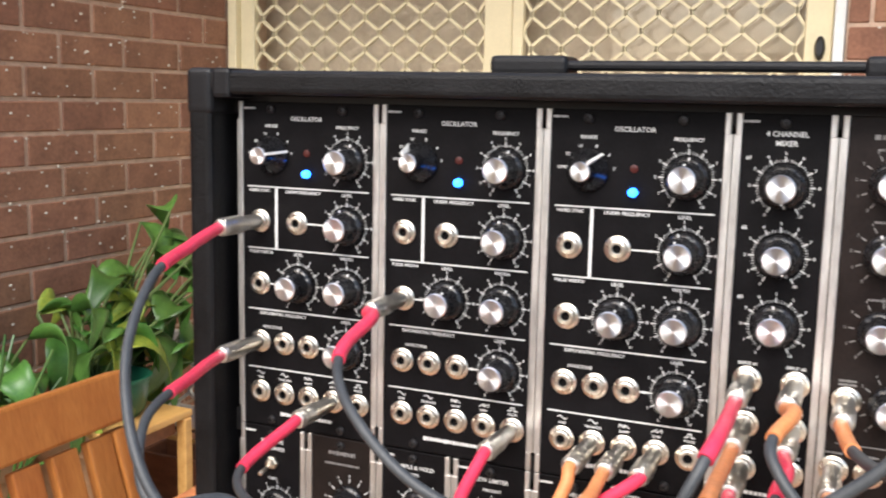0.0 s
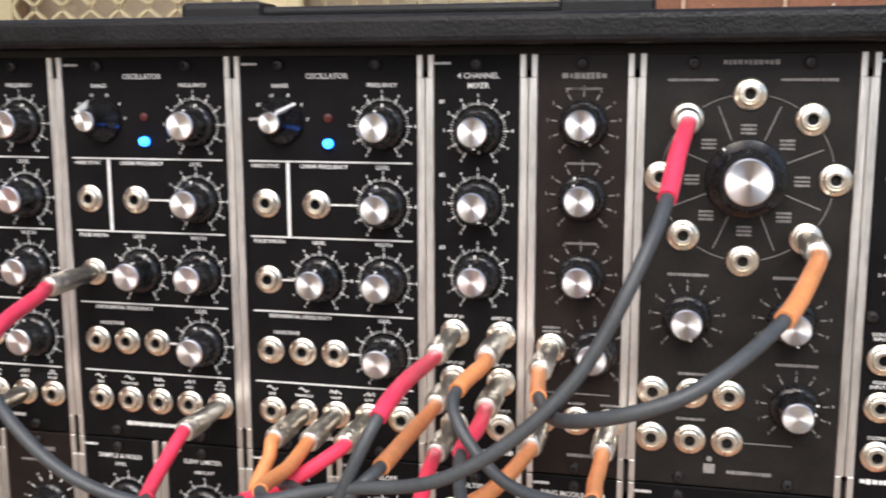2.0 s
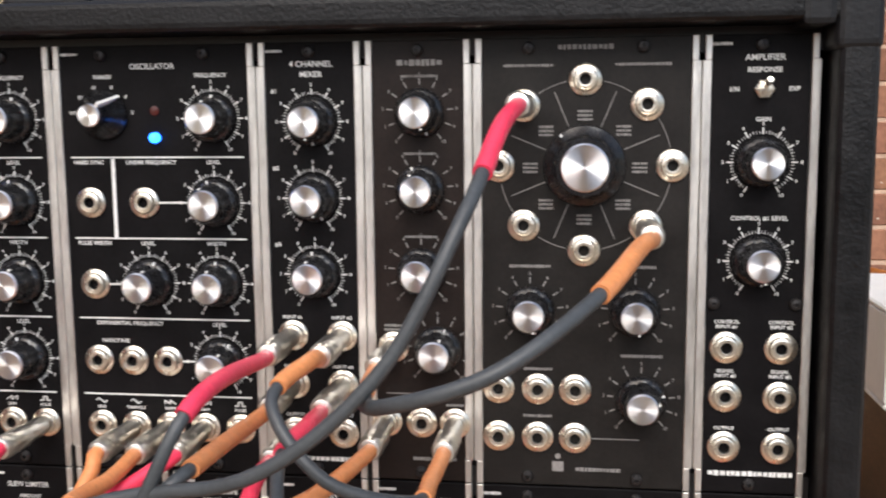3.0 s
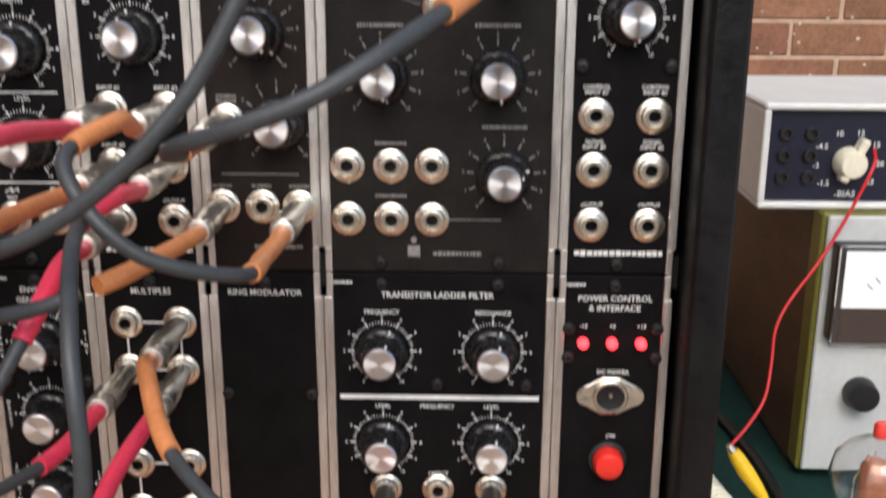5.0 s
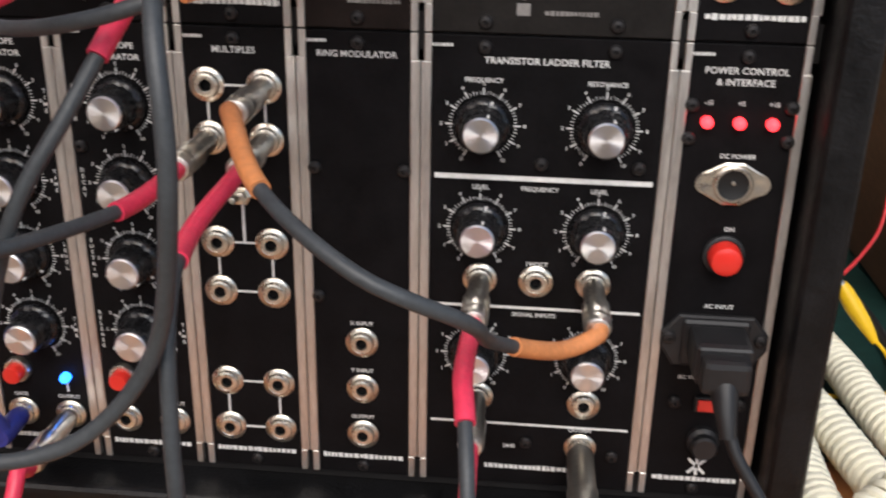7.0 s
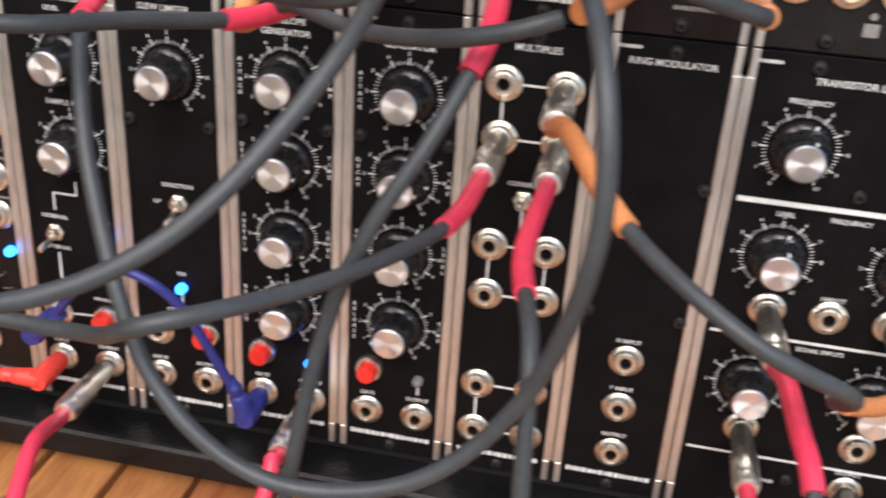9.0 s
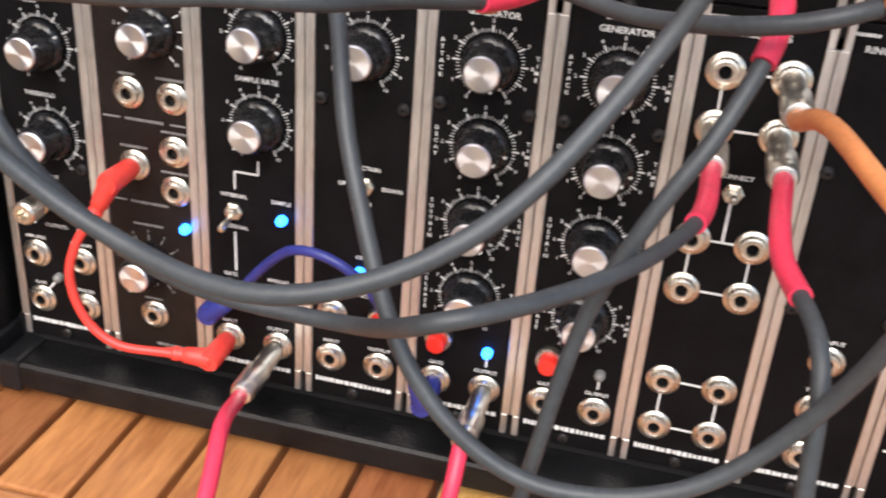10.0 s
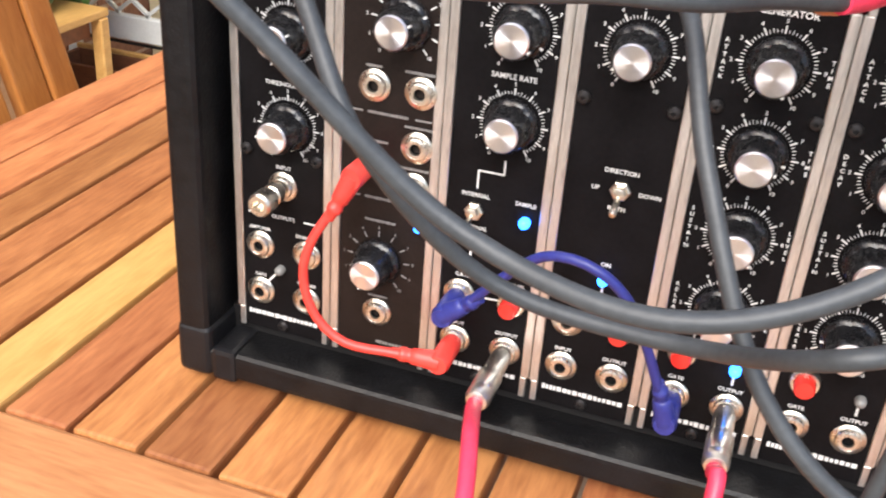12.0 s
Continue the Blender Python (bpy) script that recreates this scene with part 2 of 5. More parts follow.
def tube(pts, radius, n=12, caps=True):
    """Round tube along points; radius a number or one per point."""
    if not hasattr(radius, "__len__"):
        radius = [radius] * len(pts)
    verts, faces = [], []
    tangent = (pts[1] - pts[0]).normalized()
    side = tangent.orthogonal().normalized()
    for k, q in enumerate(pts):
        t = (pts[min(k + 1, len(pts) - 1)] - pts[max(k - 1, 0)]).normalized()
        side = (side - t * side.dot(t)).normalized()
        up = t.cross(side)
        for i in range(n):
            a = 2 * math.pi * i / n
            verts.append(q + (side * math.cos(a) + up * math.sin(a)) * radius[k])
    for k in range(len(pts) - 1):
        for i in range(n):
            j = (i + 1) % n
            faces.append((k * n + i, k * n + j, (k + 1) * n + j, (k + 1) * n + i))
    if caps:
        faces.append(tuple(reversed(range(n))))
        faces.append(tuple((len(pts) - 1) * n + i for i in range(n)))
    me = mesh_of("tube", verts, faces, True)
    me.set_sharp_from_angle(angle=radians(50))
    return me


def joined(name, pieces):
    """One mesh from (mesh, matrix) pairs."""
    bm = bmesh.new()
    for me, m in pieces:
        k = len(bm.verts)
        bm.from_mesh(me)
        bm.verts.ensure_lookup_table()
        for v in bm.verts[k:]:
            v.co = m @ v.co
    return from_bm(name, bm)


FACE_OUT = Matrix.Rotation(radians(90), 4, "X")
letters = {}


def text_mesh(words, size, align="CENTER"):
    key = (words, size, align)
    if key not in letters:
        cu = bpy.data.curves.new("letters", "FONT")
        cu.body, cu.size, cu.align_x, cu.align_y = words, size, align, "CENTER"
        cu.offset, cu.resolution_u, cu.space_line = size * 0.012, 2, 0.95
        ob = new("letters", cu)
        bpy.context.view_layer.update()
        letters[key] = bpy.data.meshes.new_from_object(ob.evaluated_get(bpy.context.evaluated_depsgraph_get()))
        bpy.data.objects.remove(ob)
    return letters[key]


# ---- setting: ground, walls, door, roof ----
def flat(name, me, mat, label, category, kind="structure"):
    me.materials.append(mat)
    return tagged(new(name, me), label, category, kind=kind)


flat("ground", box(-60, 60, -60, 60, -0.2, 0), PAVING, "beige concrete paving of a patio", "ground")
WX, WY = -1.523, 2.12          # faces of the two brick walls
COURSE, PITCH, JOINT = 0.0837, 0.234, 0.010
COURSE_N, PITCH_N = 0.088, 0.24
DOOR_L, DOOR_R, DOOR_TOP, SILL = -1.519, 0.274, 2.12, 0.09
wall_west = flat("wall_west", box(WX - 0.2, WX - 0.006, -2.4, WY + 0.2, 0, 2.6), MORTAR, "brown brick patio wall with grey mortar joints", "wall")
wall_north = flat("wall_north", joined("wall", [
    (box(WX - 0.006, DOOR_L - 0.002, WY + 0.006, WY + 0.2, 0, 2.6), Matrix()),
    (box(DOOR_R + 0.002, 3.4, WY + 0.006, WY + 0.2, 0, 2.6), Matrix()),
    (box(DOOR_L - 0.002, DOOR_R + 0.002, WY + 0.006, WY + 0.2, DOOR_TOP + 0.002, 2.6), Matrix()),
    (box(DOOR_L - 0.002, DOOR_R + 0.002, WY + 0.006, WY + 0.2, 0, SILL - 0.002), Matrix())]), MORTAR, "brown brick house wall round a sliding door", "wall")
# Added wall, never in view: gives panels and metal caps something dark to reflect.
flat("wall_south", box(WX - 0.2, 3.4, -4.8, -4.6, 0, 1.7), BRICK, "plain brown wall added out of view behind the viewer to darken reflections", "wall")
flat("wall_inside", box(-3.0, 3.4, WY + 1.6, WY + 1.7, 0, 2.6), CURTAIN, "plain wall of the room behind the door", "wall")
# Eaves are assumed and unseen; they cut skylight from above the door side.
flat("ceiling", box(WX - 0.2, 3.4, 0.9, WY + 1.7, 2.6, 2.7), DOOR_WHITE, "assumed white painted eaves over the patio, out of view, holding back the sky", "ceiling")

# ---- sliding door with diamond grilles ----
door = thing("door_1", "cream sliding security door with diamond grilles, closed", "door", (0, 0, 0), kind="structure")
FY = WY - 0.02
part("jamb", box(DOOR_L, DOOR_L + 0.03, FY, WY + 0.10, SILL, DOOR_TOP, 0.002), DOOR_CREAM, door)
part("jamb", box(DOOR_R - 0.025, DOOR_R, FY, WY + 0.10, SILL, DOOR_TOP, 0.002), DOOR_WHITE, door, "white painted jamb")
part("head", box(DOOR_L + 0.031, DOOR_R - 0.026, FY, WY + 0.10, DOOR_TOP - 0.04, DOOR_TOP, 0.002), DOOR_CREAM, door)
part("sill", box(DOOR_L + 0.031, DOOR_R - 0.026, FY - 0.05, WY + 0.10, SILL - 0.03, SILL + 0.012, 0.003), DOOR_WHITE, door, "white door sill")


def grille(x0, x1, z0, z1, y):
    """Bent straps that touch in turn, which leaves a net of diamonds."""
    nx = max(2, round((x1 - x0) / 0.044))
    w = (x1 - x0) / nx
    verts, faces = [], []
    hz, t = 0.047, 0.004
    rows = int((z1 - z0) / hz)
    for i in range(nx + 1):
        for k in range(rows):
            s = 1 if (i + k) % 2 else -1
            xa, xb = x0 + i * w + s * (w * 0.47), x0 + i * w - s * (w * 0.47)
            za, zb = z0 + k * hz, z0 + (k + 1) * hz
            za2, zb2 = za + hz * 0.16, zb - hz * 0.16
            for (px, pz), (qx, qz) in (((xa, za), (xa, za2)), ((xa, za2), (xb, zb2)), ((xb, zb2), (xb, zb))):
                px, qx = min(max(px, x0), x1), min(max(qx, x0), x1)
                d = Vector((qx - px, 0, qz - pz))
                if d.length < 1e-5:
                    continue
                nrm = Vector((-d.z, 0, d.x)).normalized() * t
                b = len(verts)
                for yy in (y, y + 0.012):
                    verts += [(px + nrm.x, yy, pz + nrm.z), (px - nrm.x, yy, pz - nrm.z), (qx - nrm.x, yy, qz - nrm.z), (qx + nrm.x, yy, qz + nrm.z)]
                faces += [(b, b + 1, b + 2, b + 3), (b + 7, b + 6, b + 5, b + 4), (b, b + 3, b + 7, b + 4), (b + 1, b + 5, b + 6, b + 2)]
    return mesh_of("grille", verts, faces)


def door_leaf(x0, x1, y, wide_l, wide_r):
    leaf = part("leaf", joined("leaf", [
        (box(x0, x0 + wide_l, y, y + 0.03, SILL + 0.014, DOOR_TOP - 0.042, 0.003), Matrix()),
        (box(x1 - wide_r, x1, y, y + 0.03, SILL + 0.014, DOOR_TOP - 0.042, 0.003), Matrix()),
        (box(x0 + wide_l, x1 - wide_r, y + 0.002, y + 0.028, SILL + 0.014, SILL + 0.105, 0.003), Matrix()),
        (box(x0 + wide_l, x1 - wide_r, y + 0.002, y + 0.028, DOOR_TOP - 0.11, DOOR_TOP - 0.042, 0.003), Matrix())]), DOOR_CREAM, door)
    part("grille", grille(x0 + wide_l, x1 - wide_r, SILL + 0.105, DOOR_TOP - 0.11, y + 0.009), DOOR_CREAM, leaf)
    return leaf


door_leaf(DOOR_L + 0.031, -0.588, WY + 0.004, 0.050, 0.083)
right_leaf = door_leaf(-0.586, DOOR_R - 0.027, WY + 0.0, 0.032, 0.066)
part("door_handle", lathe([(0.0, 0.018), (0.010, 0.018), (0.015, 0.012), (0.016, 0.0)], 16), BLACK_RUBBER, right_leaf, "black oval door pull", at=(0.219, WY, 1.371),
     turn=Matrix.Diagonal((0.8, 1, 1.9, 1)))
pane = part("pane", box(DOOR_L + 0.032, DOOR_R - 0.028, WY + 0.070, WY + 0.075, SILL + 0.014, DOOR_TOP - 0.042), PANE, door)
pane.visible_shadow = False
tagged(flat("curtain", box(DOOR_L - 0.05, DOOR_R + 0.05, WY + 0.22, WY + 0.225, 0.05, 2.3), CURTAIN, "drawn beige curtain behind the glass door", "curtain"), kind="structure")


# ---- the synthesizer case ----
U, H, Z0 = 0.053975, 0.22225, 0.780     # panel unit, panel height, foot of the panels
CL, CR, CB, CT, FRONT, BACK = -0.024, 0.614, 0.757, 1.2445, -0.022, 0.20
IL, IR, IB, IT = -0.006, 0.5965, 0.774, 1.2285
case = thing("synthesizer_case", "black leatherette-covered portable synthesizer case on a slatted teak table", "instrument case", (0.3, 0.09, CB))
at_case = Matrix.Translation((-0.3, -0.09, -CB))


def case_part(name, me, mat, label=""):
    me.transform(at_case)
    return part(name, me, mat, case, label)


case_part("side_board", box(CL, IL, FRONT, BACK, CB, CT, 0.0045, 3), TOLEX)
case_part("side_board", box(IR, CR, FRONT, BACK, CB, CT, 0.0045, 3), TOLEX)
case_part("top_board", box(IL - 0.004, IR + 0.004, FRONT + 0.0005, BACK - 0.001, IT, CT - 0.0005, 0.004, 3), TOLEX)
case_part("bottom_board", box(IL - 0.004, IR + 0.004, FRONT + 0.0005, BACK - 0.001, CB + 0.0005, IB, 0.004, 3), TOLEX)
case_part("back_board", box(IL, IR, BACK - 0.012, BACK - 0.004, IB, IT), TOLEX)
case_part("mounting_rail", box(IL + 0.0005, IR - 0.0005, 0.004, 0.02, Z0 + H - 0.008, Z0 + H + 0.008), SCREW)
case_part("mounting_rail", box(IL + 0.0005, IR - 0.0005, 0.004, 0.02, IB + 0.0005, Z0 + 0.008), SCREW)
case_part("mounting_rail", box(IL + 0.0005, IR - 0.0005, 0.004, 0.02, Z0 + 2 * H - 0.008, IT - 0.0005), SCREW)
for cx, cz, sx, sz in ((CL, CB, 1, 1), (CR, CB, -1, 1), (CL, CT, 1, -1), (CR, CT, -1, -1)):
    e = 0.0009
    w, h = 0.034, 0.030
    xs, zs = sorted((cx - sx * e, cx + sx * 0.0195)), sorted((cz - sz * e, cz + sz * h))
    xs2, zs2 = sorted((cx + sx * 0.0195, cx + sx * w)), sorted((cz - sz * e, cz + sz * 0.0185))
    case_part("corner_guard", joined("corner", [
        (box(xs[0], xs[1], FRONT - e, FRONT + 0.035, zs[0], zs[1], 0.0052, 4), Matrix()),
        (box(xs2[0], xs2[1], FRONT - e + 0.0003, FRONT + 0.034, zs2[0], zs2[1], 0.003, 2), Matrix())]), CORNER, "black plastic corner guard")
for fx in (CL + 0.05, CR - 0.05):
    for fy in (0.0, 0.17):
        part("foot", lathe([(0.0, 0.0), (0.009, 0.0), (0.010, 0.001), (0.008, 0.0068), (0.0, 0.0068)], 16, "z"), BLACK_RUBBER, case, at=(fx - 0.3, fy - 0.09, -0.0068))
case_part("carry_handle", joined("handle", [
    (box(0.205, 0.392, 0.055, 0.077, CT + 0.0035, CT + 0.0095, 0.0028, 3), Matrix()),
    (box(0.160, 0.212, 0.052, 0.080, CT - 0.0002, CT + 0.0125, 0.004, 3), Matrix()),
    (box(0.386, 0.438, 0.052, 0.080, CT - 0.0002, CT + 0.0125, 0.004, 3), Matrix())]), CORNER, "flat black strap handle with end caps")


# ---- module parts ----
def panel_mesh(w):
    """Panel with a small reveal all round."""
    return box(0.0046, w - 0.0046, 0.0, 0.003, 0.0005, H - 0.0005, 0.0004)


def jack_mesh():
    return lathe([(0.0078, 0.0), (0.0078, 0.0007), (0.0073, 0.0012), (0.0060, 0.0016), (0.0058, 0.0024), (0.0054, 0.0030), (0.0046, 0.0033), (0.0043, 0.0029),
                  (0.0036, 0.0031), (0.0028, 0.0029), (0.0027, -0.001)], 24)


JACK = jack_mesh()
JACK_BORE = lathe([(0.0027, 0.0016), (0.0026, -0.006), (0.0, -0.006)], 16)


def fluted(profile, n, depth, flutes):
    me = lathe(profile, n)
    for v in me.vertices:
        r = math.hypot(v.co.x, v.co.z)
        if r > 0.0086 and -0.018 < v.co.y < -0.0035:
            a = math.atan2(v.co.z, v.co.x)
            s = 1 - depth * max(0.0, math.cos(a * flutes)) ** 2
            v.co.x, v.co.z = v.co.x * s, v.co.z * s
    return me


KNOB_BODY = fluted([(0.0118, 0.0003), (0.0120, 0.0010), (0.0119, 0.0025), (0.0112, 0.0035), (0.0100, 0.0042), (0.0096, 0.0055), (0.0092, 0.0139), (0.0086, 0.0158), (0.0078, 0.0166), (0.0, 0.0166)], 48, 0.09, 8)
KNOB_CAP = lathe([(0.0076, 0.0165), (0.0076, 0.0173), (0.0070, 0.0179), (0.0, 0.0177)], 32)
KNOB_LINE = joined("line", [(box(-0.0005, 0.0005, -0.0167, -0.0143, 0.0079, 0.0088), Matrix()), (box(-0.0005, 0.0005, -0.0036, -0.0030, 0.0098, 0.0117), Matrix())])
BIG_BODY = fluted([(0.0193, 0.0003), (0.0195, 0.0012), (0.0190, 0.0034), (0.0171, 0.0047), (0.0150, 0.0065), (0.0146, 0.0163), (0.0139, 0.0185), (0.0132, 0.0191), (0.0000, 0.0191)], 56, 0.05, 10)
BIG_CAP = lathe([(0.0113, 0.0189), (0.0113, 0.0199), (0.0106, 0.0205), (0.0, 0.0203)], 40)
RANGE_BODY = lathe([(0.0122, 0.0003), (0.0125, 0.0015), (0.0114, 0.0035), (0.0082, 0.0071), (0.0066, 0.0118), (0.0060, 0.0161), (0.0054, 0.0166), (0.0, 0.0166)], 40)
RANGE_CAP = lathe([(0.0057, 0.0165), (0.0057, 0.0172), (0.0052, 0.0177), (0.0, 0.0175)], 32)
RANGE_LINE = joined("line", [(box(-0.0008, 0.0008, -0.0014, 0.0024, -0.0088, 0.0088), Matrix.Translation((0, -0.0091, 0.0092)) @ Matrix.Rotation(radians(-72), 4, "X"))])
LED_MESH = lathe([(0.0026, 0.0), (0.0026, 0.0024), (0.0021, 0.0038), (0.0011, 0.0046), (0.0, 0.0048)], 16)
LED_SMALL = lathe([(0.0024, 0.0), (0.0024, 0.0006), (0.0016, 0.0008), (0.0, 0.0008)], 14)
SCREW_HEAD = joined("screw", [(lathe([(0.0030, 0.0), (0.0030, 0.0012), (0.0023, 0.0021), (0.0010, 0.0024), (0.0009, 0.0012), (0.0, 0.0012)], 14), Matrix())])
BUTTON_RING = lathe([(0.0068, 0.0), (0.0068, 0.0022), (0.0060, 0.0034), (0.0050, 0.0034), (0.0050, 0.001)], 20)
BUTTON_TOP = lathe([(0.0047, 0.001), (0.0047, 0.0078), (0.0041, 0.0088), (0.0, 0.0090)], 20)
TOGGLE_NUT = lathe([(0.0046, 0.0), (0.0046, 0.0018), (0.0040, 0.0022), (0.0031, 0.0022), (0.0030, 0.0052), (0.0023, 0.0055), (0.0, 0.0055)], 6)
TOGGLE_BAT = lathe([(0.0012, 0.0045), (0.0014, 0.0100), (0.0018, 0.0150), (0.0013, 0.0162), (0.0, 0.0164)], 12)


def dial_mesh(r, lo=-150, hi=150, steps=10, fine=10, arc=False, numbers=True):
    """Printed ring of ticks and figures round a knob; zero at the lower left."""
    out = []
    for i in range(steps + 1):
        a = radians(lo + (hi - lo) * i / steps)
        m = Matrix.Rotation(a, 4, "Y")
        out.append((box(-0.0003, 0.0003, -0.0003, 0.0, r, r + 0.0030), m))
        if numbers:
            out.append((text_mesh(str(i), 0.0024), Matrix.Translation((math.sin(a) * (r + 0.0048), -0.0003, math.cos(a) * (r + 0.0048))) @ FACE_OUT))
        if fine and i < steps:
            for k in range(1, fine):
                b = radians(lo + (hi - lo) * (i + k / fine) / steps)
                out.append((box(-0.00012, 0.00012, -0.0003, 0.0, r + 0.0002, r + (0.0019 if k == fine // 2 else 0.0015)), Matrix.Rotation(b, 4, "Y")))
    return joined("dial", out)


DIAL = dial_mesh(0.0132, fine=5)
DIAL_DIM = dial_mesh(0.0135, -140, 140, 10, 0)


class Module:
    """One panel unit and what sits on it; places in millimetres from its lower left corner."""

    def __init__(self, name, label, first, units, row, panel=PANEL, ink=INK, edge=True):
        self.ink, self.print = ink, []
        self.w = units * U
        self.ob = thing(name, label, "synthesizer module", (first * U, 0, Z0 + row * H), "modules in the case")
        part("panel", panel_mesh(self.w), panel, self.ob)
        for a, b, c in ((0.0002, 0.0014, 0.0045), (self.w - 0.0002, self.w - 0.0014, self.w - 0.0045)):
            part("edge_strip", joined("strip", [(box(min(a, c), max(a, c), -0.0008, 0.0026, 0.0120, H - 0.0120, 0.0004), Matrix()),
                                               (box(min(b, c), max(b, c), -0.0007, 0.0025, 0.0004, 0.0119, 0.0003), Matrix()),
                                               (box(min(b, c), max(b, c), -0.0007, 0.0025, H - 0.0119, H - 0.0004, 0.0003), Matrix())]), STRIP, self.ob, "brushed aluminium edge strip")
        for px in ([27] if units == 1 else [27, 81]):
            self.screw(px, 217)
            self.screw(px, 5.2)

    def add(self, name, me, mat, x, z, turn=0.0, label="", y=-0.0002, parent=None):
        return part(name, me, mat, parent or self.ob, label, (x / 1000, y, z / 1000), Matrix.Rotation(radians(turn), 4, "Y"))

    def screw(self, x, z):
        self.add("screw", SCREW_HEAD, SCREW, x, z, random.uniform(0, 90))

    def jack(self, x, z):
        ob = self.add("jack", JACK, NICKEL, x, z, random.uniform(0, 30))
        part("bore", JACK_BORE, BORE, ob)

    def knob(self, x, z, turn=0, dial=DIAL, size="mid", dial_ink=None):
        body, cap, line = {"mid": (KNOB_BODY, KNOB_CAP, KNOB_LINE), "big": (BIG_BODY, BIG_CAP, None),
                           "range": (RANGE_BODY, RANGE_CAP, RANGE_LINE)}[size]
        if dial:
            self.add("dial_scale", dial, dial_ink or self.ink, x, z, label="printed dial scale")["kind"] = "stuff"
        k = self.add("knob", body, KNOB, x, z, turn)
        part("cap", cap, CAP, k, "spun aluminium cap")
        if line:
            part("pointer", line, INK, k, "white pointer line")
        elif size == "big":
            part("pointer", box(-0.0006, 0.0006, -0.0044, -0.0028, 0.0160, 0.0191), INK, k, "white pointer mark")

    def led(self, x, z, mat):
        self.add("led", LED_MESH, mat, x, z)

    def text(self, words, x, z, size=2.9, turn=0):
        m = Matrix.Translation((x / 1000, -0.0006, z / 1000)) @ Matrix.Rotation(radians(turn), 4, "Y") @ FACE_OUT
        self.print.append((text_mesh(words, size / 1000), m))

    def down(self, words, x, z, size=2.6, step=2.9):
        """Letters set one under another."""
        for i, c in enumerate(words):
            self.text(c, x, z + (len(words) - 1) * step / 2 - i * step, size)

    def line(self, x0, z0, x1, z1, w=0.35):
        a, b = Vector((x0, 0, z0)), Vector((x1, 0, z1))
        d = b - a
        m = Matrix.Translation(a / 1000) @ Matrix.Rotation(math.atan2(d.x, d.z), 4, "Y")
        self.print.append((box(-w / 1000, w / 1000, -0.0007, -0.0003, 0, d.length / 1000), m))

    def bars(self, x, z, w, h=1.6, n=1):
        """Lettering too small to read, or a maker's mark, as plain bars."""
        for i in range(n):
            a, rnd = x - w / 2, random.Random(int(x * 10 + z * 7 + i))
            while a < x + w / 2:
                b = min(a + h * rnd.uniform(0.45, 0.95), x + w / 2)
                self.line(a, z - i * h * 1.5, b, z - i * h * 1.5 + rnd.uniform(-0.05, 0.05) * h, h * rnd.uniform(0.33, 0.5))
                a = b + h * rnd.uniform(0.14, 0.3)

    def button(self, x, z):
        b = self.add("button", BUTTON_RING, NICKEL, x, z)
        part("button_top", BUTTON_TOP, RED_BUTTON, b, "red push button top")

    def toggle(self, x, z, tilt_x=0, tilt_z=0):
        b = self.add("toggle_switch", TOGGLE_NUT, NICKEL, x, z)
        part("lever", TOGGLE_BAT, NICKEL, b, turn=Matrix.Rotation(radians(tilt_z), 4, "X") @ Matrix.Rotation(radians(tilt_x), 4, "Z"))

    def close(self):
        if self.print:
            ob = part("lettering", joined("lettering", self.print), self.ink, self.ob, "printed lettering and lines")
            ob["kind"] = "stuff"


